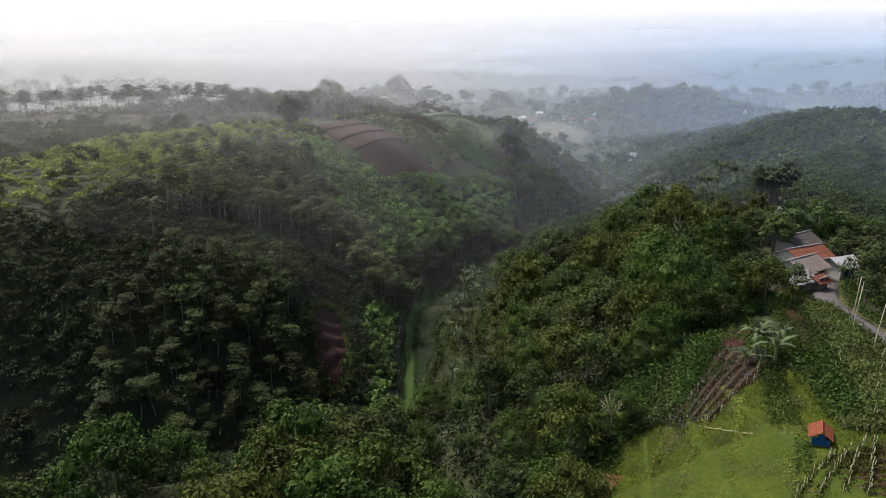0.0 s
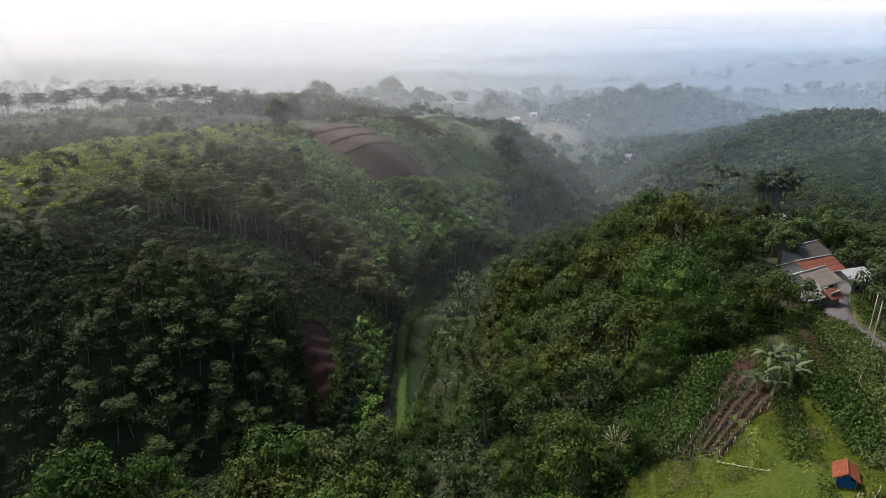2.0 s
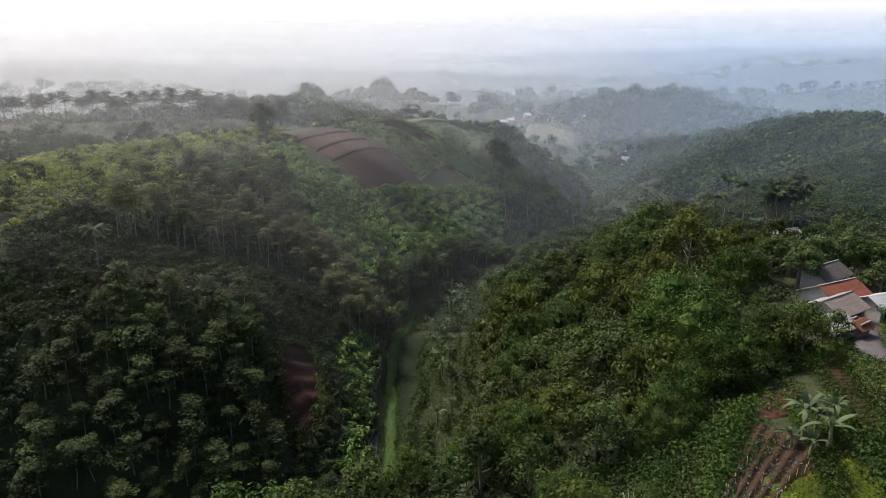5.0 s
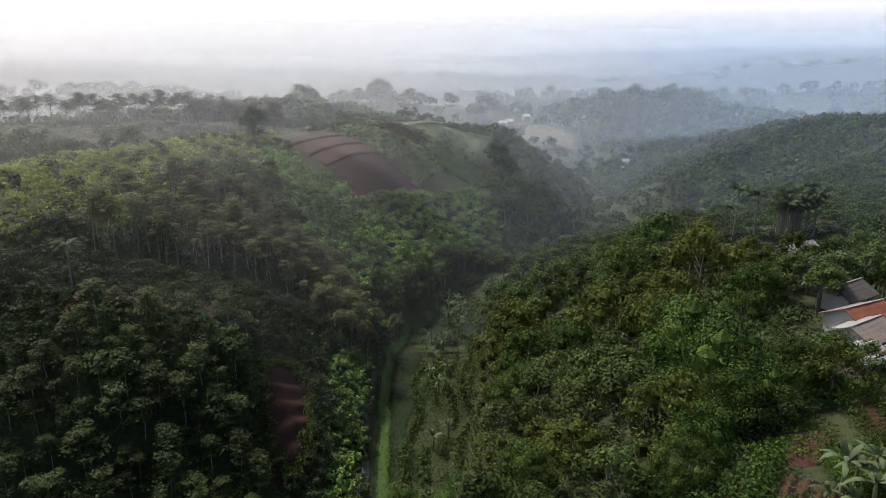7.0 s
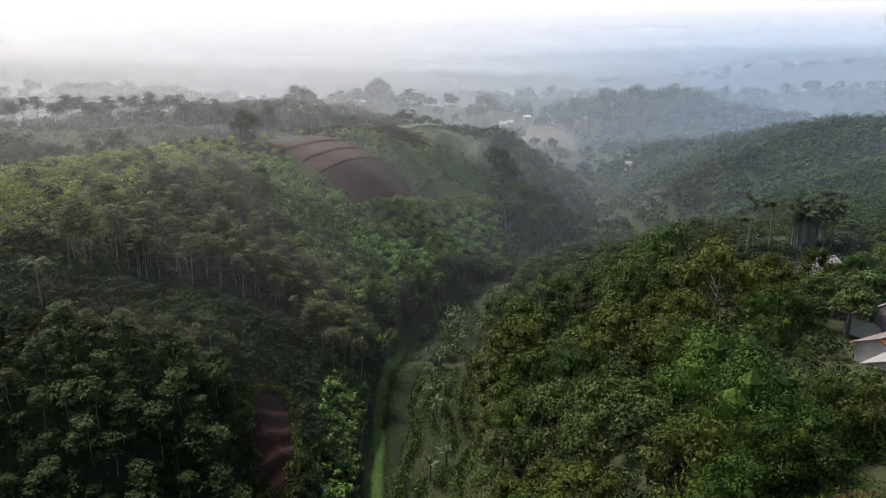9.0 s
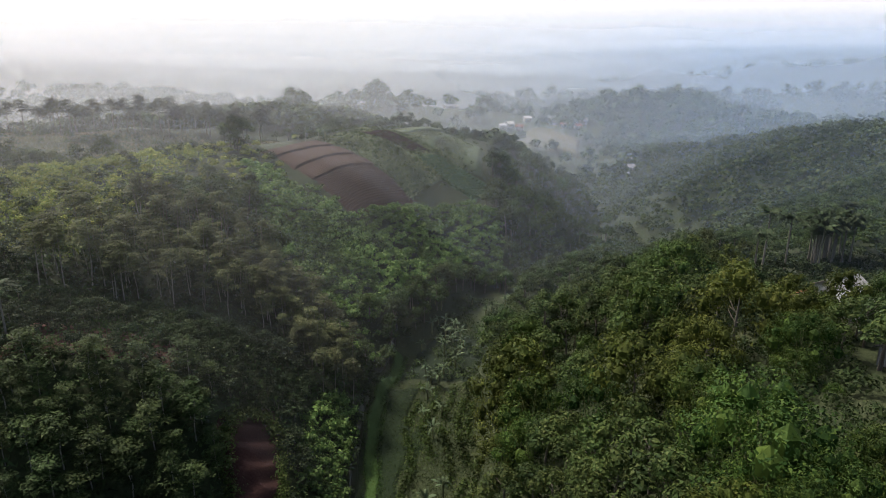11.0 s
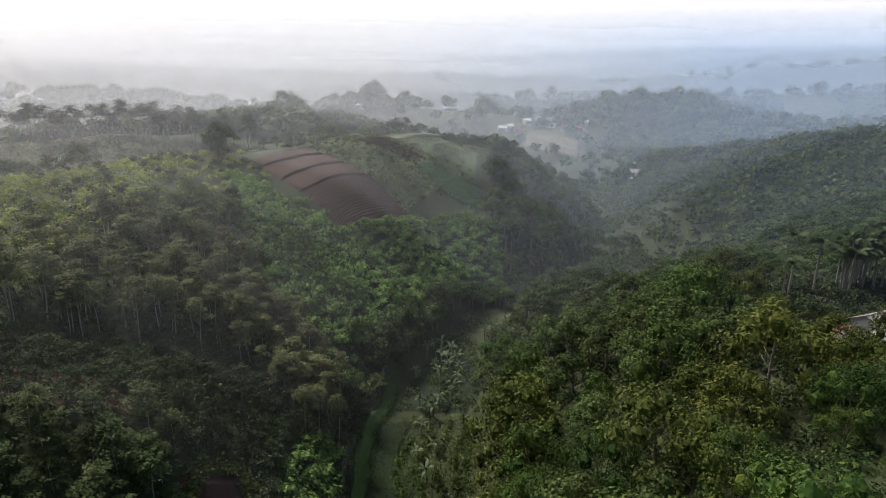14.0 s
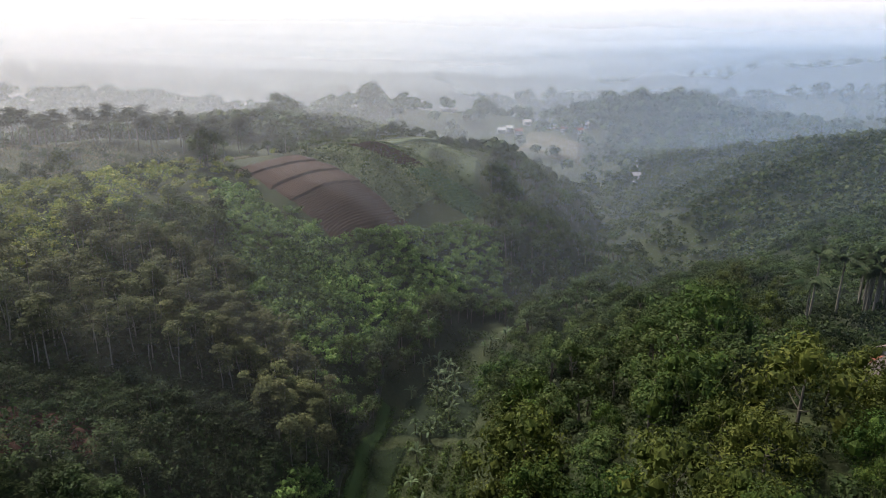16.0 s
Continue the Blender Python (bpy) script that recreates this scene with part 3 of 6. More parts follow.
def crown_mound(rng, radius, height, lobes, n, size):
    """Bamboo seen from above: a mound of overlapping tufts whose tips bend over and hang."""
    chunks = []
    per = n // lobes
    for i in range(lobes):
        a, r = i * 2.4 + rng.uniform(-0.4, 0.4), radius * math.sqrt((i + 0.3) / lobes)
        h = height * (1 - 0.55 * (r / radius) ** 2) * rng.uniform(0.85, 1.1)
        R = rng.uniform(1.0, 1.75)
        d = ball(per, rng, -0.75)
        stretch = np.where(d[:, 2:3] < 0, 2.0, 0.85)
        c = d * R * rng.uniform(0.6, 1.1, (len(d), 1)) * np.concatenate([np.ones((len(d), 2)), stretch], axis=1)
        c += np.array((r * math.cos(a), r * math.sin(a), h - R * 0.8))
        chunks.append(leaves(c, d, size, rng, 0.3, 0.5, 0.8))
        chunks.append(heart((r * math.cos(a), r * math.sin(a), h - R * 1.0), R * 0.4, R * 0.55, rng))
    return joined(chunks)


def trunk(rng, height, r0, limbs=3, lean=0.08, reach=1.2, sides=6):
    a = rng.uniform(0, 2 * np.pi)
    top = np.array((math.cos(a) * lean * height, math.sin(a) * lean * height, height))
    bend = rng.normal(0, 0.03 * height, 3) * np.array((1, 1, 0))
    pts = [np.array((0, 0, -0.6)), top * 0.33 + bend, top * 0.66 + bend * 0.5, top]
    chunks = [tube(pts, (r0, r0 * 0.8, r0 * 0.6, r0 * 0.25), sides)]
    for i in range(limbs):
        f = rng.uniform(0.5, 0.85)
        p = top * f + bend * 0.5
        b = rng.uniform(0, 2 * np.pi)
        q = p + np.array((math.cos(b) * reach, math.sin(b) * reach, reach * rng.uniform(0.5, 1.0)))
        chunks.append(tube([p, (p + q) / 2 + np.array((0, 0, -0.08)), q], (r0 * 0.4, r0 * 0.3, r0 * 0.12), 4))
    return joined(chunks)


def kind_of(trunks, crowns, bark, leaf):
    """Mesh pairs of one kind of tree, in several growths."""
    out = []
    for i, (t, c) in enumerate(zip(trunks, crowns)):
        out.append((t, c, fast_mesh("trunk", *t, bark, True), fast_mesh("crown", *c, leaf)))
    return out


def rngs(seed, n):
    return [np.random.default_rng(seed + i) for i in range(n)]


def many(fn, seed, n):
    return [fn(r) for r in rngs(seed, n)]


BAMBOO = kind_of(many(lambda r: joined([tube([(0.3 * math.cos(k), 0.3 * math.sin(k), -0.6), (0.7 * math.cos(k), 0.7 * math.sin(k), 3.2), (1.7 * math.cos(k), 1.7 * math.sin(k), 5.6)], (0.07, 0.06, 0.03), 4) for k in (0.3, 1.5, 2.9, 4.1, 5.3)]), 10, 5),
                 many(lambda r: crown_mound(r, 3.7, 8.0, 15, 2700, 0.34), 20, 5), M_CULM, M_LEAF_BRIGHT)
BAMBOO_FINE = kind_of([k[0] for k in BAMBOO], many(lambda r: crown_mound(r, 3.7, 8.0, 15, 6000, 0.2), 25, 5), M_CULM, M_LEAF_BRIGHT)
OLIVE = kind_of(many(lambda r: trunk(r, 5.0, 0.16, 4), 30, 4), many(lambda r: crown_mound(r, 3.6, 8.2, 14, 2450, 0.34), 40, 4), M_BARK, M_LEAF_YELLOW)
BROAD = kind_of(many(lambda r: trunk(r, 6.0, 0.2, 5), 50, 4), many(lambda r: crown_lobes(r, 13, 2.5, (3.0, 7.4), 1.25, 1300, 0.38), 60, 4), M_BARK, M_LEAF_MIXED)
DARK = kind_of(many(lambda r: trunk(r, 6.0, 0.2, 4), 70, 4), many(lambda r: crown_lobes(r, 11, 2.3, (2.6, 7.2), 1.25, 640, 0.43), 80, 4), M_BARK, M_LEAF_DARK)
YOUNG = kind_of(many(lambda r: trunk(r, 6.4, 0.09, 4, 0.06, 0.9, 5), 90, 5), many(lambda r: crown_umbrella(r, 2.9, 3.0, 6.4, 9, 760, 0.4), 100, 5), M_PALE_BARK, M_LEAF_PLANT)
TALL_YOUNG = kind_of(many(lambda r: trunk(r, 9.4, 0.11, 4, 0.07, 1.0, 5), 110, 4), many(lambda r: crown_umbrella(r, 2.7, 6.2, 9.9, 8, 980, 0.38), 120, 4), M_PALE_BARK, M_LEAF_TALL)
PINE = kind_of(many(lambda r: trunk(r, 10.5, 0.2, 6, 0.04, 2.0), 130, 4), many(lambda r: crown_umbrella(r, 4.6, 7.6, 11.4, 8, 620, 0.9), 140, 4), M_BARK, M_LEAF_PINE)
DOME = kind_of(many(lambda r: trunk(r, 7.0, 0.35, 6), 150, 2), many(lambda r: crown_lobes(r, 24, 5.2, (2.5, 9.8), 2.1, 1100, 0.95), 160, 2), M_BARK, M_LEAF_DARK)
BUSH = kind_of(many(lambda r: trunk(r, 1.2, 0.06, 3, 0.05, 0.5, 4), 170, 4), many(lambda r: crown_lobes(r, 7, 1.1, (0.4, 1.7), 0.8, 320, 0.36), 180, 4), M_BARK, M_LEAF_MIXED)
GREEN_BUSH = kind_of(many(lambda r: trunk(r, 1.2, 0.06, 3, 0.05, 0.5, 4), 190, 4), many(lambda r: crown_lobes(r, 7, 1.2, (0.4, 1.9), 0.8, 320, 0.36), 200, 4), M_BARK, M_LEAF_BRIGHT)
SCRUB = kind_of(many(lambda r: trunk(r, 1.0, 0.06, 0, 0.05, 0.5, 4), 290, 4), many(lambda r: crown_lobes(r, 5, 0.95, (0.5, 1.7), 1.05, 150, 0.38), 295, 4), M_BARK, M_LEAF_LIME_LIT)
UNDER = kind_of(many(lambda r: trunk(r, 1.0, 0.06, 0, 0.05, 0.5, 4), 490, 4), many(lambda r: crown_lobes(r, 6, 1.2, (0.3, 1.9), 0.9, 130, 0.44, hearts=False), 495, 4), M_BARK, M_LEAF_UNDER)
HILL_NEAR = kind_of(many(lambda r: trunk(r, 1.0, 0.06, 0, 0.05, 0.5, 4), 590, 4), many(lambda r: crown_lobes(r, 9, 2.2, (1.4, 5.6), 1.3, 300, 0.54), 595, 4), M_BARK, M_LEAF_MIXED)
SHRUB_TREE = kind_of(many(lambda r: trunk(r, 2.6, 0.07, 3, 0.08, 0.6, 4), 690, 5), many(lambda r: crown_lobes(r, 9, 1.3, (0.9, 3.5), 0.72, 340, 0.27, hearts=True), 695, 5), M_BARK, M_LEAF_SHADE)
LOW_BUSH = kind_of(many(lambda r: trunk(r, 1.0, 0.06, 0, 0.05, 0.5, 4), 390, 4), many(lambda r: crown_lobes(r, 6, 1.2, (0.4, 1.9), 0.9, 120, 0.48), 395, 4), M_BARK, M_LEAF_LUSH)
FAR_TREE = kind_of(many(lambda r: trunk(r, 4.0, 0.2, 0), 210, 3), many(lambda r: crown_lobes(r, 8, 2.6, (1.5, 6.2), 1.9, 24, 2.8, squash=0.85, slim=0.8, hearts=False), 220, 3), M_BARK, M_LEAF_DARK)
FAR_MIXED = kind_of(many(lambda r: trunk(r, 4.0, 0.2, 0), 230, 3), many(lambda r: crown_lobes(r, 7, 2.2, (1.2, 5.2), 1.5, 46, 1.35, squash=0.85, slim=0.7), 240, 3), M_BARK, M_LEAF_MIXED)


MID_DARK = kind_of(many(lambda r: trunk(r, 6.0, 0.2, 1, sides=4), 250, 4), many(lambda r: crown_lobes(r, 10, 2.3, (2.6, 7.2), 1.25, 250, 0.6), 260, 4), M_BARK, M_LEAF_DARK)
MID_BROAD = kind_of(many(lambda r: trunk(r, 6.0, 0.2, 1, sides=4), 270, 4), many(lambda r: crown_lobes(r, 11, 2.5, (3.0, 7.4), 1.2, 300, 0.56), 280, 4), M_BARK, M_LEAF_MIXED)


def stand_tree(kind, i, name, label, group, x, y, scale, turn, z=None, category="tree"):
    """One tree as a thing with its trunk and crown."""
    t, c, tm, cm = kind[i % len(kind)]
    root = new(name)
    root.empty_display_size = 0.5
    root.matrix_basis = pose(x, y, H(x, y) if z is None else z, 0, 0, turn) @ Matrix.Diagonal((scale, scale, scale, 1))
    tagged(root, label, category, group)
    part("trunk", tm, root)
    part("crown", cm, root)
    return root


def grow_stuff(name, label, places, kind, leaf=None, with_trunk=True, category="forest"):
    """Past what one could count: all plants of the places (x, y, scale, turn) in one mesh."""
    P = np.asarray(places)
    if not len(P):
        return
    zs = land(P[:, 0], P[:, 1])
    vc, fc, vt, ft, kc, kt = [], [], [], [], 0, 0
    for i, (x, y, s, a) in enumerate(P):
        t, c, tm, cm = kind[i % len(kind)]
        ca, sa = math.cos(a), math.sin(a)
        R = np.array(((ca, sa, 0), (-sa, ca, 0), (0, 0, 1))) * s
        o = np.array((x, y, zs[i]))
        vc.append(c[0] @ R + o)
        fc.append(c[1] + kc)
        kc += len(c[0])
        if with_trunk:
            vt.append(t[0] @ R + o)
            ft.append(t[1] + kt)
            kt += len(t[0])
    root = tagged(new(name, fast_mesh(name, np.concatenate(vc), np.concatenate(fc), leaf or kind[0][3].materials[0])), label, category, kind="stuff")
    if with_trunk:
        part("trunk", fast_mesh("trunk", np.concatenate(vt), np.concatenate(ft), kind[0][2].materials[0], True), root)
    return root


# ---------------------------------------------------------------- what grows where
def inside(x, y, corners):
    n, hit = len(corners), False
    for i in range(n):
        (x0, y0), (x1, y1) = corners[i], corners[i - 1]
        if (y0 > y) != (y1 > y) and x < (x1 - x0) * (y - y0) / (y1 - y0) + x0:
            hit = not hit
    return hit


HILL_FIELD = ((-48.5, 234), (-35, 257.5), (0.5, 246), (-18, 221))
HILL_GRASS = ((-35, 258), (-22, 300), (8, 318), (27, 318), (26, 284), (20, 262), (-2, 243))
RED_PATCH = ((-29.5, 127), (-22.5, 136), (-17.5, 118), (-22.5, 110))
STREAM_BUSH = ((-17, 113), (-11, 110), (-11.5, 152), (-16, 150), (-19, 138), (-16, 120))
VALLEY_FLOOR = ((-9, 104), (10, 104), (14, 140), (15, 165), (19, 185), (30, 225), (14, 228), (2, 200), (-5, 186), (-9, 168), (-11, 135))
FARM = ((9, 34), (70, 34), (70, 62), (58, 72), (52, 84), (47.5, 84.5), (38.5, 80.5), (33, 76.5), (26, 70), (22, 63.5), (14, 60.5))
TALL_GROVE = ((-66, 150), (-60, 139), (-47, 146), (-33, 157), (-22, 163), (-19, 143), (-13, 140), (-10, 158), (-14, 172), (-32, 184), (-52, 184), (-66, 172))
YOUNG_GROVE = ((-60, 104), (-52, 121), (-33, 131), (-29, 129), (-23, 112), (-24, 106), (-40, 96), (-56, 94))
BARE_SLOPE = ((-60, 118), (-58, 133), (-37, 138), (-34, 131), (-50, 122))
HILL_TOP = ((-40, 260), (-20, 255), (30, 300), (32, 345), (-10, 345), (-46, 300))
PALM_YARD = ((60, 128), (70, 128), (94, 148), (98, 174), (76, 174), (62, 162))
LOW_SLOPE = ((-50, 226), (-37, 192), (-28, 181), (-13, 183), (-6, 197), (10, 226), (27, 238), (27, 262), (16, 262), (-4, 240), (-20, 219), (-36, 222))
STREAM_BEND = ((-3, 182), (-5, 172), (-6, 160), (-8, 148), (-9.5, 135), (-9, 120))
VILLAGE = ((44, 82), (58, 72), (84, 84), (92, 130), (70, 138), (56, 112))
PLAIN_FIELD = ((70, 545), (112, 512), (124, 560), (88, 610))


def near_line(x, y, pts, r):
    for (x0, y0), (x1, y1) in zip(pts, pts[1:]):
        t = max(0, min(1, ((x - x0) * (x1 - x0) + (y - y0) * (y1 - y0)) / ((x1 - x0) ** 2 + (y1 - y0) ** 2)))
        if math.hypot(x - x0 - t * (x1 - x0), y - y0 - t * (y1 - y0)) < r:
            return True
    return False


ROAD = ((51, 40), (52.5, 60), (52.5, 74), (53.0, 84), (57, 93), (65, 103), (71, 111))


def patchy(x, y, s, seed=0.0):
    return noise.noise(Vector((x * s + seed, y * s - seed, seed)))


def choose(x, y):
    """The kind of plant at a place of the plan, or None."""
    if inside(x, y, HILL_FIELD) or inside(x, y, HILL_GRASS) or inside(x, y, RED_PATCH) or inside(x, y, VALLEY_FLOOR) or inside(x, y, FARM) or inside(x, y, VILLAGE) or inside(x, y, PLAIN_FIELD):
        return None
    if near_line(x, y, ROAD, 4.0) or near_line(x, y, ((61, 134), (58, 127)), 2.6) or near_line(x, y, ((69.5, 138), (62.5, 128)), 3.0):
        return None
    if inside(x, y, PALM_YARD):
        return None
    if inside(x, y, HILL_TOP):
        return "crest"
    if inside(x, y, LOW_SLOPE) or inside(x, y, STREAM_BUSH):
        return "low"
    if -34 <= x < -8 and 186 < y < 242:
        return "low"
    if -62 < x < -34 and 206 < y < 240:
        return "scrub"
    p = patchy(x, y, 0.035, 3.1)
    q = patchy(x, y, 0.09, 8.7)
    if x < -42 and 239 < y < 302:
        return None
    if y > 430 or (y > 330 and x < 40) or y > 300 and x < -40:
        return "far"
    if x > 78 + max(0, 180 - y) * 0.1 and y > 120:
        return "hill"
    edge = np.interp(y, (40, 75, 90, 120, 160, 190, 215, 240), (-40, -60, 8, 12, 14, 22, 34, 60))
    if x > edge and y < 236:
        if y > 185:
            return "dark" if q > -0.1 else "broad"
        if p > 0.18 or q > 0.38:
            return "olive"
        if q < -0.25 or (y > 135 and q < 0.1):
            return "broad"
        return "bamboo"
    if y < 96 and x < edge + 8 and land(x, y) < 30 and (y < 74 + 0.13 * (x + 40) or x > -14):
        return "bamboo" if q > -0.1 else "broad"
    if x < -42 and 239 < y < 302:
        return None
    plateau = along_ridge(np.array(x), np.array(y), LEFT_HILL, 2.0) > 34.0 or along_ridge(np.array(x), np.array(y), PLATEAU, 1.6) > 36
    if x < -40 and plateau and y > 120:
        if y > 255:
            return "plateau"
        return "scrub"
    if y > 185 and x > -30:
        return "dark" if q > -0.3 else "broad"
    if x < -8 and inside(x, y, TALL_GROVE):
        return "tall" if q > -0.42 else "shrub"
    if x < -8:
        if inside(x, y, YOUNG_GROVE):
            return "young"
        if y < 168 + 10 * p:
            return "shrub"
        if -30 < x and y > 174:
            return "low"
        return "dark" if q > 0.1 else ("broad" if q > -0.15 else "young")
    return "dark"


CLUMPS = {"bamboo": 4.6, "olive": 4.6, "broad": 3.9}
places = {}
stands = {}
RAND = random.Random(11)


def scatter():
    y = 44.0
    while y < 440:
        step = 3.5 if y < 200 else (4.1 if y < 300 else 5.2)
        reach_l, reach_r = -0.74 * y - 14, 0.70 * y + 22
        x = reach_l
        while x < reach_r:
            px, py = x + RAND.uniform(-0.45, 0.45) * step, y + RAND.uniform(-0.45, 0.45) * step
            k = choose(px, py)
            if k in CLUMPS and py < 190:
                cell = (int(px // 6), int(py // 6))
                near = [q for i in (-1, 0, 1) for j in (-1, 0, 1) for q in stands.get((cell[0] + i, cell[1] + j), [])]
                if any(math.hypot(px - a, py - b) < CLUMPS[k] for a, b in near):
                    k = None
                else:
                    stands.setdefault(cell, []).append((px, py))
            if k:
                size = (RAND.uniform(0.72, 1.2) if k not in CLUMPS else RAND.uniform(0.75, 1.3)) * (0.72 if px > 52 and py > 136 and px < 100 else (0.5 if 2 < px < 31 and py < 74 else 1.0))
                places.setdefault(k, []).append((px, py, size, RAND.uniform(0, 6.28)))
            x += step
        y += step * 0.92
    y = 440.0
    while y < 2300:
        step = 8.5 + (y - 440) * 0.027
        x = -0.68 * y - 20
        while x < 0.70 * y + 20:
            px, py = x + RAND.uniform(-0.5, 0.5) * step, y + RAND.uniform(-0.5, 0.5) * step
            keep = patchy(px, py, 0.006, 1.7) > -0.12 or RAND.random() < 0.25 or y > 1000
            if keep and not inside(px, py, PLAIN_FIELD) and not (295 < px < 435 and 610 < py < 780 and RAND.random() < 0.45) and not (50 < px < 150 and 570 < py < 650 and RAND.random() < 0.6):
                places.setdefault("distance", []).append((px, py, RAND.uniform(0.7, 1.3) * min(step / 8.5, 1.7), RAND.uniform(0, 6.28)))
            x += step
        y += step * 0.9


scatter()
for _y in np.arange(520, 760, 5.5):
    for _x in np.arange(70, 380, 5.5):
        if along_ridge(np.array(_x), np.array(_y), BLUE_RIDGE, 1.5) > 3:
            places["distance"].append((_x + RAND.uniform(-2.5, 2.5), _y + RAND.uniform(-2.5, 2.5), RAND.uniform(0.7, 1.15), RAND.uniform(0, 6.28)))
for _y in np.arange(110, 264, 2.1):
    for _x in np.arange(-50, 28, 2.1):
        _px, _py = _x + RAND.uniform(-1, 1), _y + RAND.uniform(-1, 1)
        if inside(_px, _py, LOW_SLOPE) or inside(_px, _py, STREAM_BUSH):
            places["low"].append((_px, _py, RAND.uniform(0.7, 1.5), RAND.uniform(0, 6.28)))
places["bamboo"] = [(x, y, (0.6 + 0.62 * s * s) * (0.5 if patchy(x, y, 0.14, 5.5) < -0.22 else 1.0 + 0.55 * patchy(x, y, 0.14, 5.5)), a) for i, (x, y, s, a) in enumerate(places["bamboo"]) if i % 2 == 0]
places["olive"] = [(x, y, (0.6 + 0.62 * s * s) * (0.5 if patchy(x, y, 0.14, 5.5) < -0.22 else 1.0 + 0.55 * patchy(x, y, 0.14, 5.5)), a) for i, (x, y, s, a) in enumerate(places["olive"]) if i % 2 == 0]


for _key in ("bamboo", "olive", "broad"):
    places[_key] = [(x, y, s * (0.66 if 36 < x < 58 and 78 < y < 112 else 1.0), a) for x, y, s, a in places[_key]]


def plant(key, kind, name, label, group, limit, centre, stuff_label, far_kind=None, category="tree"):
    ps = sorted(places.get(key, []), key=lambda p: math.hypot(p[0] - centre[0], p[1] - centre[1]))
    for i, (x, y, s, a) in enumerate(ps[:limit]):
        stand_tree(BAMBOO_FINE if key == "bamboo" and i < 22 else kind, i, name, label, group, x, y, s, math.degrees(a), category=category)
    grow_stuff("forest", stuff_label, ps[limit:], far_kind or kind)


plant("bamboo", BAMBOO, "bamboo_clump", "bright green arching bamboo clump on the ridge slope", "bamboo on the ridge", 300, (34, 90), "dense bright green bamboo thicket", category="bamboo")
plant("olive", OLIVE, "olive_bamboo_clump", "yellowish olive bamboo clump among greener growth", "yellowing bamboo on the ridge", 120, (34, 90), "yellowish bamboo thicket", category="bamboo")
plant("broad", BROAD, "broadleaf_tree", "leafy mid-green tree with a rounded uneven crown", "broadleaf trees of the valley", 220, (20, 110), "mixed green woodland on the slopes", MID_BROAD)
plant("dark", DARK, "dark_tree", "dark green tree in the valley woodland", "dark trees of the valley", 200, (5, 170), "dark green woodland in the valley", MID_DARK)
_k = np.arange(84, 176, 2.3)
for _y in _k:
    for _x in np.arange(-0.74 * _y - 16, -8, 2.3):
        _px, _py = _x + RAND.uniform(-1, 1), _y + RAND.uniform(-1, 1)
        if choose(_px, _py) == "shrub" and not (inside(_px, _py, BARE_SLOPE) and RAND.random() < 0.55):
            places["shrub"].append((_px, _py, RAND.uniform(0.6, 1.15), RAND.uniform(0, 6.28)))
plant("shrub", SHRUB_TREE, "shrub_tree", "small dull green tree with the slope's shade in its colour", "small trees of the shaded slope", 260, (-40, 118), "dull green thicket of small trees with the slope's shade in its colour")
plant("tall", TALL_YOUNG, "tall_plantation_tree", "slender umbrella-crowned tree with a long pale trunk", "tall trees of the grove", 200, (-38, 156), "grove of slender umbrella-crowned trees")
plant("young", YOUNG, "plantation_tree", "young feathery plantation tree with a thin pale trunk", "plantation trees on the slope", 300, (-34, 158), "young feathery plantation trees on the slope")
_under = []
for _y in np.arange(58, 200, 2.7):
    for _x in np.arange(-12, 104, 2.7):
        _px, _py = _x + RAND.uniform(-1.2, 1.2), _y + RAND.uniform(-1.2, 1.2)
        if choose(_px, _py) in ("bamboo", "olive", "broad", "dark") or inside(_px, _py, PALM_YARD):
            _under.append((_px, _py, RAND.uniform(0.7, 1.3), RAND.uniform(0, 6.28)))
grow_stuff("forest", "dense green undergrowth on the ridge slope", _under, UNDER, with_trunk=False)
grow_stuff("forest", "bright green low bushes below the hill field", places.get("low", []), LOW_BUSH, with_trunk=False)
grow_stuff("forest", "grey-green bushes on the flank of the hill", places.get("crest", []), LOW_BUSH, M_LEAF_MIXED, with_trunk=False)
grow_stuff("forest", "rounded grey-green bushes standing over the plateau scrub", [(x + 1, y + 1, 1.3 * s, a) for i, (x, y, s, a) in enumerate(places.get("scrub", [])) if i % 4 == 0], LOW_BUSH, M_LEAF_PLANT, with_trunk=False)
# scrub whose leaf colour is raised to look sunlit
grow_stuff("forest", "low yellow-green scrub on the hill plateau", places.get("scrub", []), SCRUB, with_trunk=False)
grow_stuff("forest", "mixed woodland on the near face of the far hill", [p for p in places["hill"] if p[1] < 235], HILL_NEAR, with_trunk=False)
grow_stuff("forest", "mixed woodland on the far hill", [p for p in places["hill"] if p[1] >= 235], FAR_MIXED, with_trunk=False)
grow_stuff("forest", "dark trees on the plateau behind the ridge", [p for i, p in enumerate(places.get("plateau", [])) if i % 4 == 0], BUSH)
grow_stuff("forest", "misty woodland beyond the hill", places.get("far", []), FAR_TREE, with_trunk=False)
grow_stuff("forest", "hazy distant woodland on rolling hills", places.get("distance", []), FAR_TREE, with_trunk=False)

# ---------------------------------------------------------------- fields, tracks and the road
def smoothstep(a, b, v):
    t = np.clip((v - a) / (b - a), 0, 1)
    return t * t * (3 - 2 * t)


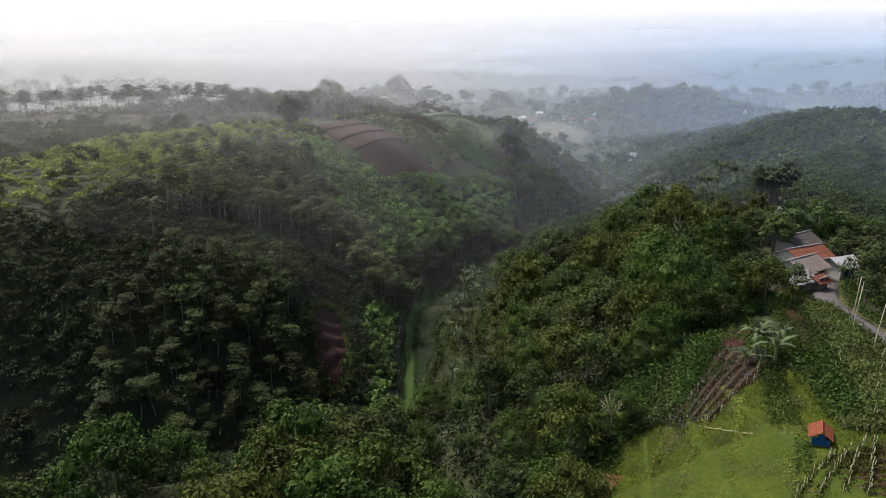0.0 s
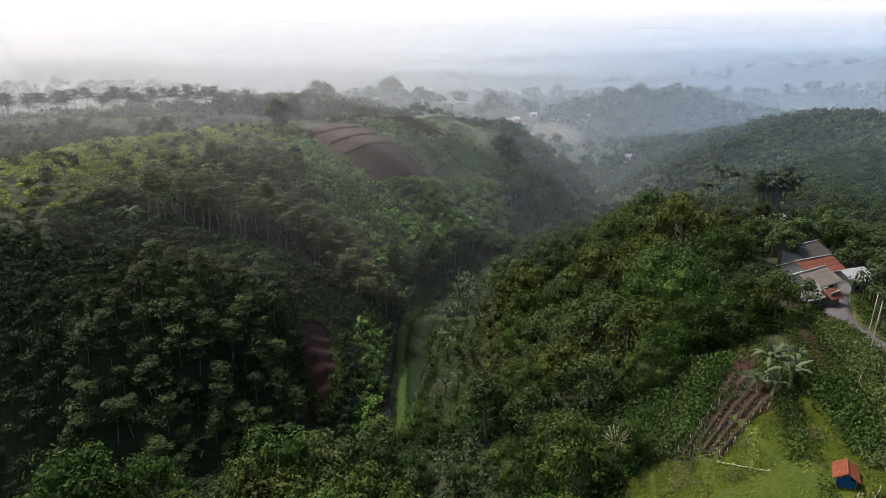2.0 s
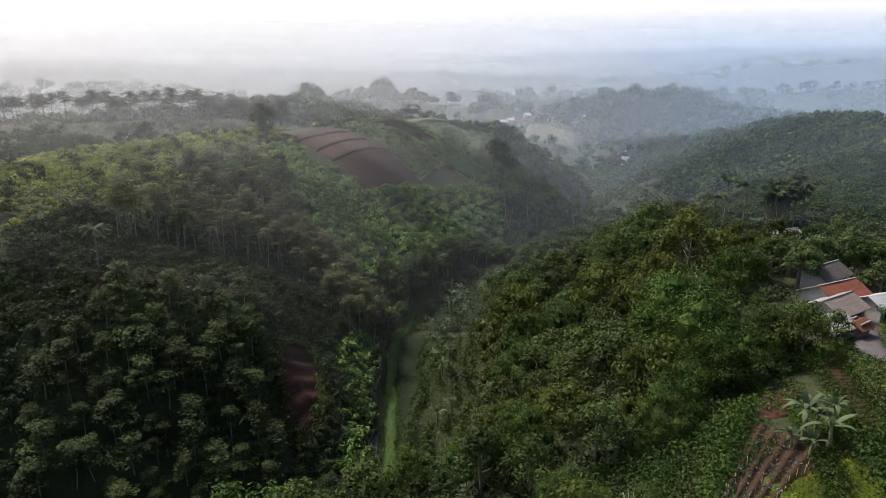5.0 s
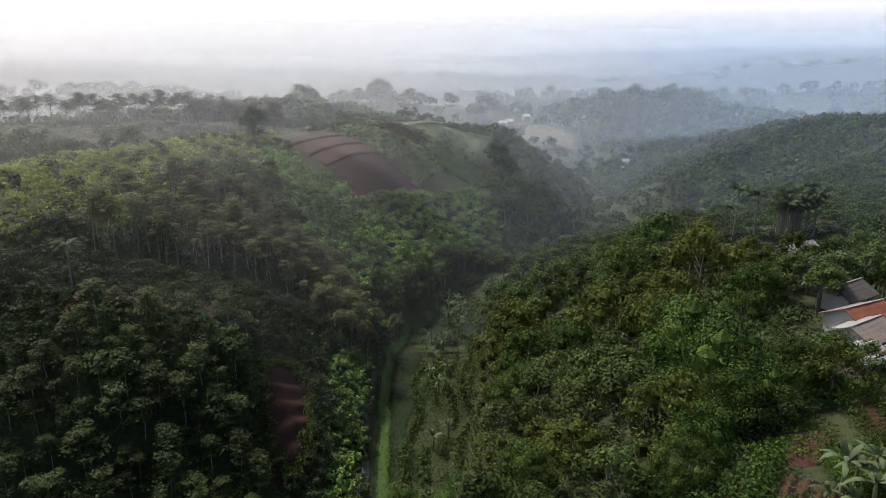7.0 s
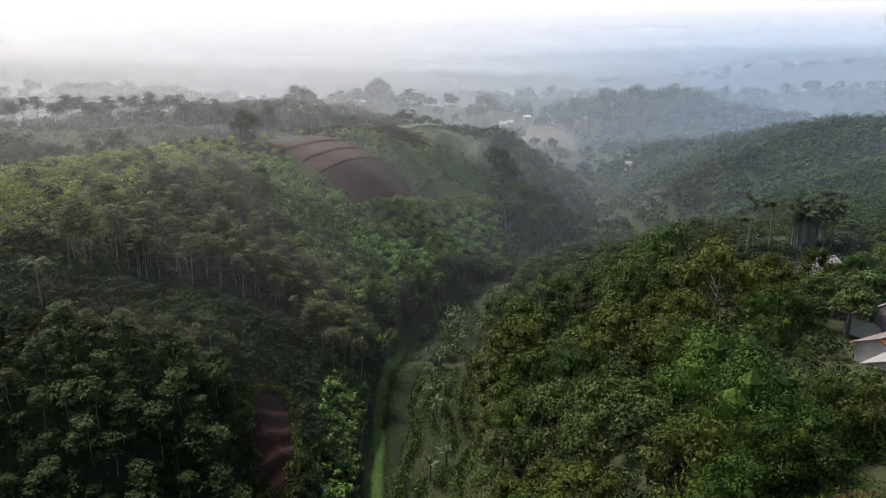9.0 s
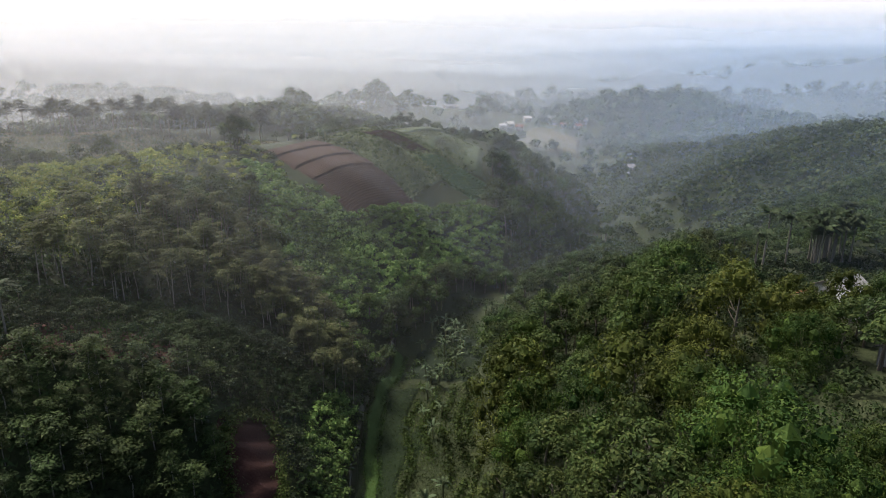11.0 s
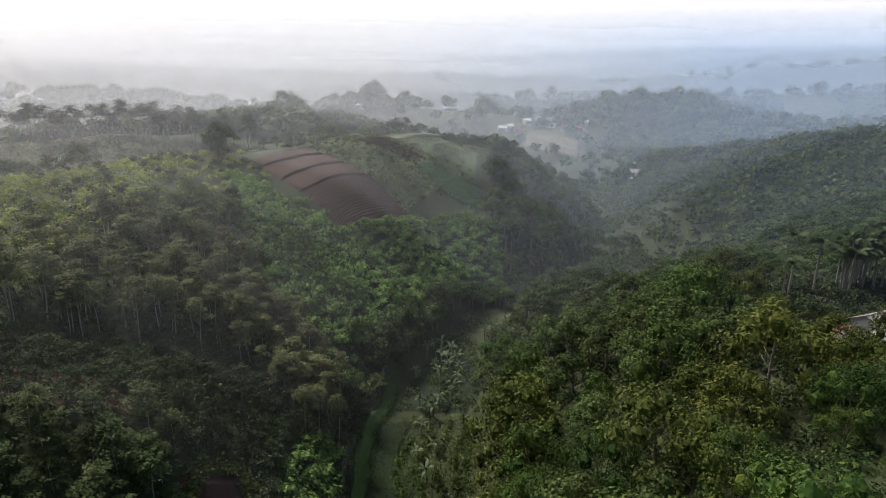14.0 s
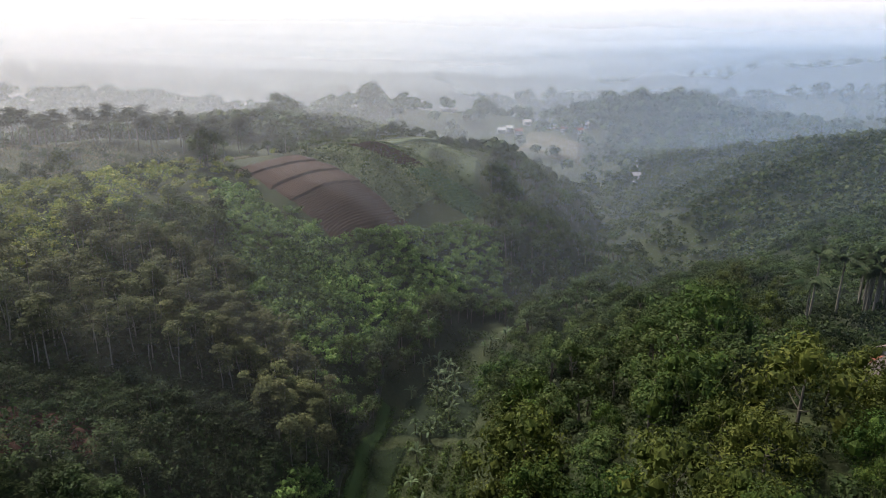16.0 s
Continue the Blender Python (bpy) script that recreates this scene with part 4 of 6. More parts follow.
def hill_field_relief(u, v):
    steps = sum(-0.55 * smoothstep(c - 0.012, c + 0.004, v + 0.02 * np.sin(u * 5)) + 0.55 * smoothstep(c, c + 0.2, v) for c in (0.2, 0.4, 0.58))
    rows = 0.13 * np.sin((v + 0.03 * u) * 2 * np.pi * 52) * (0.35 + 0.65 * smoothstep(0.5, 0.62, v))
    return 0.3 + steps + rows


drape("hill_field", HILL_FIELD, 50, 330, 0.35, hill_field_relief, M_SOIL_HILL, "freshly tilled brown field stepped across the hillside", "field")
drape("hill_meadow", ((-35, 258), (-22, 292), (24, 296), (-4, 244)), 60, 60, 0.3, lambda u, v: 0.15 * np.sin(u * 40) * np.sin(v * 33), M_MEADOW_HILL, "dull green grassy hillside with low shrubs", "meadow")
drape("terrace_meadow", ((-19, 290), (6, 316), (26, 318), (24, 286)), 60, 80, 0.35, lambda u, v: 0.9 - 0.9 * smoothstep(0.26, 0.28, v + 0.1 * np.sin(3 * u)) + 0.8 * smoothstep(0.3, 0.55, v) - 0.9 * smoothstep(0.56, 0.58, v + 0.12 * np.sin(3 * u)) + 0.8 * smoothstep(0.62, 0.95, v), M_MEADOW_HILL, "grassy hill terraces with low banks", "meadow")
drape("crop_strip", ((-23, 276), (-15.5, 286), (5, 285.5), (-4, 272)), 40, 200, 0.5, lambda u, v: 0.3 + 0.34 * np.sin((v - 0.1 * u) * 2 * np.pi * 18), M_SOIL_HILL, "ridged brown vegetable beds on the hill", "field")
drape("crop_strip", ((-4, 272), (5, 285.5), (29, 285), (19, 266)), 40, 220, 0.5, lambda u, v: 0.3 + 0.36 * np.sin((v - 0.1 * u) * 2 * np.pi * 20), M_CROP_ROWS, "ridged green vegetable rows running across the hill strip", "field")
drape("bare_slope", ((-60, 119), (-35, 131), (-37, 137), (-58, 132)), 40, 30, 0.2, lambda u, v: 0.1 + 0.1 * np.sin(v * 23 + u * 9), M_SOIL_DARK, "bare reddish earth showing between small shrubs", "field")
drape("red_patch", RED_PATCH, 30, 50, 0.3, lambda u, v: 0.3 + 0.3 * np.sin(v * 2 * np.pi * 6 + u * 2 + 0.8 * np.sin(u * 6)), M_SOIL_RED, "bare dark red earth cleared on the wooded slope", "field")
drape("plain_field", PLAIN_FIELD, 40, 40, 1.5, lambda u, v: 1.0 + 0.4 * np.sin(v * 20 + u * 7), M_PLAIN, "pale dry terraced fields in the plain", "field")


def ribbon(name, points, width, lift, mat, label, category, n=120, wob=0.4):
    """A strip of ground that follows a line over the land."""
    P = np.asarray(points, dtype=float)
    s = np.concatenate([[0], np.cumsum(np.hypot(*np.diff(P, axis=0).T))])
    q = np.linspace(0, s[-1], n)
    X, Y = np.interp(q, s, P[:, 0]), np.interp(q, s, P[:, 1])
    k = np.ones(9) / 9
    X, Y = (np.convolve(np.pad(c, 4, "edge"), k, "valid") for c in (X, Y))
    T = np.stack([np.gradient(X), np.gradient(Y)], -1)
    T /= np.linalg.norm(T, axis=1)[:, None]
    rows = []
    for f in (-0.5, -0.44, -0.2, 0.0, 0.2, 0.44, 0.5):
        w = width * f + (wob * np.sin(q * 0.5 + f * 9) * abs(f) * 2 if abs(f) > 0.4 else 0)
        x, y = X - T[:, 1] * w, Y + T[:, 0] * w
        rows.append(np.stack([x, y, land(x, y) + (lift if abs(f) < 0.49 else -0.3) - 0.1 * abs(f)], -1))
    V = np.stack(rows, axis=1).reshape(-1, 3)
    i = np.arange(n - 1)[:, None] * 7 + np.arange(6)[None, :]
    F = np.stack([i, i + 7, i + 8, i + 1], -1).reshape(-1, 4)
    return tagged(new(name, fast_mesh(name, V, F, mat, True)), label, category, kind="structure")


ribbon("road", ROAD, 3.6, 0.16, M_ROAD, "narrow worn grey asphalt lane past the houses", "road", wob=0.12)
for _o, _w in ((-2.3, 1.3), (2.4, 1.5)):
    ribbon("trim", [(x + _o, y - 0.25 * _o) for x, y in ROAD], _w, 0.10, M_VERGE, "dry ochre grass verge beside the lane", "verge", wob=0.5)
# valley sheets whose dark grass colour carries the shade
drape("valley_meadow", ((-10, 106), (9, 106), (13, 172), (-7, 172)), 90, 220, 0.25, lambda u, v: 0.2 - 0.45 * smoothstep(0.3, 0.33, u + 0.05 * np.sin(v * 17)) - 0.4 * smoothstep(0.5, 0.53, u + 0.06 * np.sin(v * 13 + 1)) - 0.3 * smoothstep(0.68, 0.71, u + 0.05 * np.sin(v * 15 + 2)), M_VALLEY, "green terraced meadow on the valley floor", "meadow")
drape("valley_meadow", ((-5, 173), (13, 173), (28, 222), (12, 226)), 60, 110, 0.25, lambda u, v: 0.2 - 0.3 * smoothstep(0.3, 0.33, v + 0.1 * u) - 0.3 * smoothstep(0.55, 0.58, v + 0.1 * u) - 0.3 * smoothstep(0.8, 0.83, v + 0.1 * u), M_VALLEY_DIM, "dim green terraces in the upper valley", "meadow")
ribbon("valley_path", ((-4.5, 184), (-5.2, 176), (-8.0, 167), (-8.4, 155), (-8.2, 145), (-7.5, 135), (-7.0, 122), (-6, 110)), 2.4, 0.5, M_GRASS_LUSH, "smooth bright green grass strip along the stream", "meadow", n=240, wob=0.25)
ribbon("stream", ((-5.5, 192), (-7.0, 181), (-10.6, 168), (-10.8, 154), (-10.6, 140), (-10.2, 125), (-9, 110)), 1.3, 0.35, M_WATER, "narrow dark stream under the trees", "water", wob=0.2)
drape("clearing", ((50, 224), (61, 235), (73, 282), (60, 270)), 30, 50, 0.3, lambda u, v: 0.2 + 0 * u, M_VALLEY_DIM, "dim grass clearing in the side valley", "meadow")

# the farm on the ridge: grass terraces, tilled plots, crops
drape("farm_meadow", ((5, 40), (36, 40), (34, 68), (17, 62)), 90, 110, 0.18, lambda u, v: 0.14 + 0.34 * np.exp(-((np.mod(u * 4 + 0.25 * v, 1) - 0.5) / 0.09) ** 2) + 0.3 * (1 - smoothstep(0.62, 0.64, v + 0.05 * u)), M_GRASS, "mown grass terraces with raised yellow-green ridges", "meadow")
drape("farm_meadow", ((34, 40), (50, 40), (49, 66), (33, 66)), 50, 70, 0.16, lambda u, v: 0.1 + 0.1 * np.sin(v * 30) * np.sin(u * 9), M_GRASS, "rough grass between crop plots", "meadow")
drape("farm_meadow", ((35.5, 67), (42.5, 64), (45.5, 76), (37, 74.5)), 40, 50, 0.22, lambda u, v: 0.12 + 0.1 * np.sin(v * 24) * np.sin(u * 9), M_GRASS, "rough grass round the banana plants", "meadow")
drape("orange_patch", ((11.5, 55.0), (15.5, 53.0), (18.5, 57), (15.5, 59.5)), 20, 20, 0.3, lambda u, v: 0.22 + 0.05 * np.sin(u * 20), M_ORANGE_SOIL, "bare orange soil beside the grass", "field")
drape("tilled_plot", ((23.4, 61.8), (27.2, 59.2), (38.0, 67.4), (34.0, 75.0)), 110, 70, 0.42, lambda u, v: 0.2 + 0.24 * np.sin(u * 2 * np.pi * 6), M_SOIL, "tilled red-brown plot with raised beds", "field")
drape("tilled_plot", ((34.5, 75.5), (37.2, 73), (40.5, 77), (37.5, 79.2)), 30, 30, 0.3, lambda u, v: 0.2 + 0.1 * np.sin(v * 30), M_SOIL_DARK, "bare dark red soil in the shade of trees", "field")
drape("tilled_plot", ((39.8, 66.5), (42.4, 66.5), (47.6, 83), (45.2, 83.5)), 24, 120, 0.34, lambda u, v: 0.2 + 0.14 * np.sin(v * 2 * np.pi * 19), M_SOIL, "narrow tilled strip with short cross rows", "field")
drape("staked_plot", ((27.6, 45.5), (32.6, 48.9), (41.0, 49.6), (38, 40.5)), 90, 60, 0.3, lambda u, v: 0.16 + 0.22 * np.sin((u - v * 0.1) * 2 * np.pi * 7), M_SOIL, "staked vegetable plot with dark furrows", "field")


# ---------------------------------------------------------------- crops and low growth (past counting)
def tufts(name, label, places, size, n, mat, spread=0.35, tall=0.5, category="crop", slim=0.35, lift=0.2):
    rng = np.random.default_rng(len(places) + 5)
    P = np.asarray(places, dtype=float)
    z = land(P[:, 0], P[:, 1]) + lift
    C = np.repeat(np.stack([P[:, 0], P[:, 1], z], -1), n, axis=0)
    d = rng.normal(0, 1, C.shape) * np.array((spread, spread, 0))
    C = C + d + np.array((0, 0, 1)) * rng.uniform(0.15, 1, (len(C), 1)) * tall
    o = d / (np.linalg.norm(d, axis=1)[:, None] + 1e-6) * 0.6
    v, f = leaves(C, o, size, rng, 0.5, slim, -0.3)
    return tagged(new(name, fast_mesh(name, v, f, mat)), label, category, kind="stuff")


def between(corners, nu, nv, jitter, rng):
    (ax, ay), (bx, by), (cx, cy), (dx, dy) = corners
    out = []
    for i in range(nu):
        for j in range(nv):
            u, v = (i + 0.5 + rng.uniform(-jitter, jitter)) / nu, (j + 0.5 + rng.uniform(-jitter, jitter)) / nv
            out.append(((1 - u) * (1 - v) * ax + u * (1 - v) * bx + u * v * cx + (1 - u) * v * dx, (1 - u) * (1 - v) * ay + u * (1 - v) * by + u * v * cy + (1 - u) * v * dy))
    return out


R2 = random.Random(5)
tufts("grass", "short uneven meadow grass on the farm terraces", between(((8, 42), (48, 42), (47, 66), (18, 62)), 110, 90, 0.5, R2), 0.17, 7, M_LEAF_GRASS, 0.3, 0.22, "grass", 0.35, 0.38)
tufts("grass", "yellowish grass ridges between terraces", [(x + 0.2 * R2.uniform(-1, 1), y) for k in range(4) for x, y in between(((13.5 + 5.2 * k, 46), (13.9 + 5.2 * k, 46), (25.2 + 3.4 * k, 62), (24.8 + 3.4 * k, 62)), 3, 60, 0.4, R2)], 0.2, 12, M_LEAF_LIME_LIT, 0.3, 0.14, "grass", 0.35, 0.5)
tufts("crop", "silvery-leaved seedlings in the tilled beds", between(((23.4, 62), (27.0, 59.6), (37.4, 67.4), (34, 74.4)), 6, 34, 0.3, R2), 0.3, 11, M_SILVER, 0.26, 0.75, "crop")
tufts("crop", "dense green vegetable crop with pale leaves", between(((36.5, 52.5), (39, 50.5), (51, 66), (40, 66)), 30, 34, 0.45, R2), 0.3, 18, M_CROP, 0.32, 0.8, "crop", 0.5)
tufts("crop", "leafy crop beside the lane", between(((43, 66), (49.6, 66), (52, 82), (48, 83)), 12, 30, 0.45, R2), 0.3, 22, M_CROP, 0.36, 1.0, "crop", 0.5)
tufts("crop", "climbing beans on rows of stakes", [(x, y) for k in range(7) for x, y in between(((28.6 + 1.45 * k, 45.6 - 0.7 * k), (28.9 + 1.45 * k, 45.4 - 0.7 * k), (34.0 + 1.15 * k, 49.0 + 0.1 * k), (33.6 + 1.15 * k, 49.2 + 0.1 * k)), 2, 26, 0.4, R2)], 0.3, 9, M_LEAF_YELLOW, 0.2, 1.0, "crop", 0.45)
tufts("crop", "green rows of cabbages on the hill strip", between(((-4, 268), (6, 284), (29, 284), (19, 268)), 34, 26, 0.2, R2), 0.75, 3, M_CROP, 0.3, 0.7, "crop", 0.7)
tufts("shrubs", "thick green shrubs between the plots", between(((36.5, 55), (38.5, 54), (42.5, 67), (39.0, 67)), 5, 14, 0.5, R2) + between(((25.5, 64), (27.5, 66.5), (35, 76), (33, 77.5)), 4, 16, 0.5, R2), 0.36, 70, M_LEAF_BRIGHT, 0.7, 1.6, "shrub", 0.5)
tufts("grass", "tall grass round the banana plants", between(((35.5, 67), (42, 65), (45, 76), (37, 74.5)), 22, 30, 0.5, R2), 0.26, 9, M_LEAF_BRIGHT, 0.3, 0.5, "grass", 0.35, 0.4)
tufts("shrubs", "weeds creeping over the edges of the plots", between(((38.8, 66), (40.2, 66), (46, 83.5), (44.6, 84)), 3, 26, 0.5, R2) + between(((42.2, 66), (43.2, 66), (48.2, 83), (47.2, 83)), 3, 26, 0.5, R2) + between(((34, 79), (36.5, 74.5), (39, 74), (42, 80)), 12, 4, 0.5, R2), 0.28, 28, M_LEAF_BRIGHT, 0.4, 0.9, "shrub", 0.5)
tufts("shrubs", "lush undergrowth along the wood's edge", between(((9, 58), (20, 63), (30, 75), (20, 78)), 22, 16, 0.5, R2) + between(((36, 79.5), (47, 84), (46, 90), (36, 86)), 12, 8, 0.5, R2), 0.36, 55, M_LEAF_BRIGHT, 0.8, 1.5, "shrub", 0.5)
tufts("grass", "rough green grass over the hillside", between(((-34, 258), (-20, 300), (26, 316), (-3, 244)), 90, 90, 0.5, R2), 0.6, 4, M_LEAF_MEADOW, 0.5, 0.35, "grass", 0.4, 0.35)
tufts("shrubs", "low bushes scattered over the grassy hillside", between(((-33, 257), (-20, 292), (24, 294), (-4, 246)), 14, 12, 0.7, R2), 0.8, 14, M_LEAF_MIXED, 0.7, 1.0, "shrub", 0.6)
tufts("shrubs", "bright leafy shrubs along the edge of the mown grass", between(((31.6, 55.4), (33.4, 54.6), (37.2, 66.0), (35.6, 66.6)), 3, 22, 0.5, R2) + between(((30.4, 48.4), (31.4, 48.0), (33.0, 51.6), (32.2, 52.0)), 2, 6, 0.5, R2), 0.26, 60, M_LEAF_BRIGHT, 0.45, 1.1, "shrub", 0.5)
tufts("shrubs", "mixed low bushes at the foot of the grass terraces", between(((1, 44), (9, 42), (20, 63), (6, 68)), 16, 26, 0.5, R2), 0.34, 42, M_LEAF_BRIGHT, 0.8, 1.3, "shrub", 0.5)
tufts("grass", "dry straw-coloured patches in the mown grass", [p for p in between(((13, 46), (36, 44), (36, 63), (20, 61)), 70, 60, 0.5, R2) if patchy(p[0], p[1], 0.35, 4.0) > 0.12], 0.16, 7, M_LEAF_DRY, 0.3, 0.1, "grass", 0.4, 0.46)
tufts("crop", "low weeds creeping between the tilled beds", [p for p in between(((22.8, 62.6), (25.0, 61.0), (35.6, 70.4), (34, 75)), 9, 44, 0.5, R2) if patchy(p[0], p[1], 0.3, 7.0) > -0.15], 0.24, 14, M_LEAF_MIXED, 0.3, 0.5, "crop", 0.45, 0.4)
_side = []
for (_x0, _y0), (_x1, _y1) in zip(ROAD, ROAD[1:]):
    _n = int(math.hypot(_x1 - _x0, _y1 - _y0) / 0.7)
    for _i in range(_n):
        _f = _i / _n
        for _o in (2.5, 3.4, 4.4, 5.4, 6.4, -2.6, -3.3):
            if patchy(_x0 + _f * (_x1 - _x0) + _o, _y0 + _f * (_y1 - _y0), 0.25, 9.0) > -0.18:
                _side.append((_x0 + _f * (_x1 - _x0) + _o + R2.uniform(-0.5, 0.5), _y0 + _f * (_y1 - _y0) - 0.25 * _o + R2.uniform(-0.4, 0.4)))
tufts("shrubs", "weeds and low bushes lining the lane", _side, 0.28, 30, M_LEAF_BRIGHT, 0.4, 0.8, "shrub", 0.5)
tufts("shrubs", "rank weeds beside the tilled plot", between(((20.5, 62.5), (24.2, 62.8), (34, 75.6), (30, 77.5)), 9, 30, 0.5, R2), 0.32, 40, M_LEAF_MIXED, 0.5, 1.1, "shrub", 0.5)
_edge = []
for _v in np.arange(110, 184, 0.8):
    _c = float(np.interp(_v, (110, 122, 135, 145, 155, 167, 176, 184), (-6, -7, -7.5, -8.2, -8.4, -8.0, -5.2, -4.5)))
    _edge += [(_c + q + R2.uniform(-0.25, 0.25), _v + R2.uniform(-0.4, 0.4)) for q in (-1.25, 1.25, 1.5)]
tufts("grass", "lush grass bank beside the valley path", _edge, 0.34, 16, M_LEAF_BRIGHT, 0.35, 0.6, "grass", 0.35, 0.3)
_hedges = []
for _u, _n in ((0.34, 60), (0.52, 60), (0.70, 55), (0.86, 60), (0.97, 60)):
    for _i in range(_n):
        _v = (_i + R2.uniform(-0.4, 0.4)) / _n
        if patchy(_v * 30, _u * 40, 0.3, 2.0) > -0.25:
            _uu = _u + 0.05 * math.sin(_v * 15) + R2.uniform(-0.02, 0.02)
            _hedges.append(((1 - _v) * (-10 + 19 * _uu) + _v * (-7 + 20 * _uu), 106 + 66 * _v))
tufts("shrubs", "dark hedges along the valley terraces", _hedges, 0.55, 34, M_LEAF_MIXED, 0.55, 1.1, "shrub", 0.55)
_ring = []
for _i in range(110):
    _f = _i / 110 * 4
    _k, _f = int(_f), _f % 1
    (_x0, _y0), (_x1, _y1) = RED_PATCH[_k], RED_PATCH[(_k + 1) % 4]
    _in = 0.9 - 0.28 * abs(2 * _f - 1) ** 3 + R2.uniform(-0.06, 0.06)
    _ring.append((-23.0 + (_x0 + _f * (_x1 - _x0) + 23.0) * _in, 122.7 + (_y0 + _f * (_y1 - _y0) - 122.7) * _in))
tufts("shrubs", "weeds and bushes round the bare red earth", _ring, 0.42, 60, M_LEAF_MIXED, 0.75, 1.2, "shrub", 0.55, 0.5)
tufts("grass", "tufted grass on the valley terraces", between(((-9, 108), (11, 108), (14, 172), (-8, 172)), 34, 100, 0.5, R2), 0.36, 6, M_LEAF_MIXED, 0.4, 0.4, "grass", 0.3)
tufts("shrubs", "low growth on the upper valley terraces", [p for p in between(((-3, 174), (13, 174), (27, 222), (12, 226)), 14, 40, 0.5, R2) if patchy(p[0], p[1], 0.2, 5) > -0.12], 0.6, 14, M_LEAF_DARK, 0.6, 0.9, "shrub", 0.5)
tufts("shrubs", "bright green bushes below the hill field", between(((-36, 196), (-22, 184), (-8, 218), (-24, 218)), 16, 16, 0.5, R2), 0.8, 26, M_LEAF_BRIGHT, 0.9, 2.2, "shrub", 0.6)
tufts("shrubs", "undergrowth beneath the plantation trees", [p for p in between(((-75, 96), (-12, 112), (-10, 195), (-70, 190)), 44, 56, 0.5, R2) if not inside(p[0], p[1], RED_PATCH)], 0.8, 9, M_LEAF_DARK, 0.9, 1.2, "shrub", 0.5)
tufts("grass", "yellow-green grass and herbs on the hill plateau", between(((-150, 150), (-62, 150), (-58, 236), (-140, 250)), 60, 60, 0.5, R2), 0.8, 5, M_LEAF_LIME_LIT, 0.6, 0.8, "grass", 0.4)
tufts("grass", "pale dry grass strip on the plateau", between(((-170, 246), (-50, 238), (-44, 274), (-170, 290)), 100, 34, 0.5, R2), 0.7, 3, M_LEAF_DRY, 0.5, 0.6, "grass", 0.35)


# ---------------------------------------------------------------- banana plants and palms
def blade(rng, length, width, az, rise, droop, n=7):
    """One long leaf, folded along its midrib and drooping, cut at its edges."""
    t = np.linspace(0, 1, n)
    r = length * (t * math.cos(rise) * (1 - 0.15 * t))
    z = length * (t * math.sin(rise) - droop * t ** 2.2)
    w = width * np.sin(np.pi * np.clip(t * 0.93 + 0.05, 0, 1)) ** 0.6 * rng.uniform(0.75, 1.05, n)
    c = np.stack([r * math.cos(az), r * math.sin(az), z], -1)
    s = np.array((-math.sin(az), math.cos(az), 0.0))
    V = np.concatenate([c - s * w[:, None] * 0.5 - np.array((0, 0, 1)) * w[:, None] * 0.16, c, c + s * w[:, None] * 0.5 - np.array((0, 0, 1)) * w[:, None] * 0.16])
    F = [(k * n + i, k * n + i + 1, (k + 1) * n + i + 1, (k + 1) * n + i) for k in (0, 1) for i in range(n - 1)]
    return V, np.array(F)


def frond(rng, length, az, rise, droop, n=9, wide=0.9):
    """A palm frond: a rib with many narrow leaflets on either side."""
    t = np.linspace(0.12, 1, n * 2)
    r, z = length * t * math.cos(rise), length * (t * math.sin(rise) - droop * t ** 2)
    out = np.array((math.cos(az), math.sin(az), 0.0))
    s = np.array((-math.sin(az), math.cos(az), 0.0))
    chunks = [tube([(0, 0, 0), out * r[n] + np.array((0, 0, z[n])), out * r[-1] + np.array((0, 0, z[-1]))], (0.05, 0.035, 0.012), 4)]
    for i in range(n * 2):
        p = out * r[i] + np.array((0, 0, z[i]))
        L = wide * math.sin(math.pi * min(0.97, 0.18 + 0.8 * t[i])) ** 0.7
        for sg in (-1, 1):
            tip = p + s * sg * L * 0.8 + out * L * 0.4 - np.array((0, 0, 0.45 * L)) * rng.uniform(0.6, 1.3)
            w = out * 0.09 * length / 3
            chunks.append((np.array([p - w, p + w, tip + w * 0.3, tip - w * 0.3]), np.array([(0, 1, 2, 3)])))
    return joined(chunks)


def banana_kind(seed, leaves_n, height):
    rng = np.random.default_rng(seed)
    stem = fast_mesh("stem", *tube([(0, 0, -0.4), (0.05, 0.03, height * 0.5), (0.0, 0.1, height)], (0.2, 0.17, 0.1), 7), M_BANANA_STEM, True)
    blades = [fast_mesh("leaf", *blade(rng, rng.uniform(2.2, 3.2), 0.5, i * 2.4 + rng.uniform(-0.3, 0.3), rng.uniform(0.5, 1.35), rng.uniform(0.3, 0.8)), M_BANANA, True) for i in range(leaves_n)]
    return stem, blades, height


BANANAS = [banana_kind(300 + i, 10 + i % 2, h) for i, h in enumerate((2.6, 3.2, 2.2))]


def banana_plant(i, x, y, s, label, group):
    stem, blades, h = BANANAS[i % 3]
    root = new("banana_plant")
    root.matrix_basis = pose(x, y, H(x, y), 0, 0, (i * 77) % 360) @ Matrix.Diagonal((s, s, s, 1))
    tagged(root, label, "banana plant", group)
    part("stem", stem, root)
    for b in blades:
        part("leaf", b, root).location = (0, 0.1, h - 0.1)
    return root


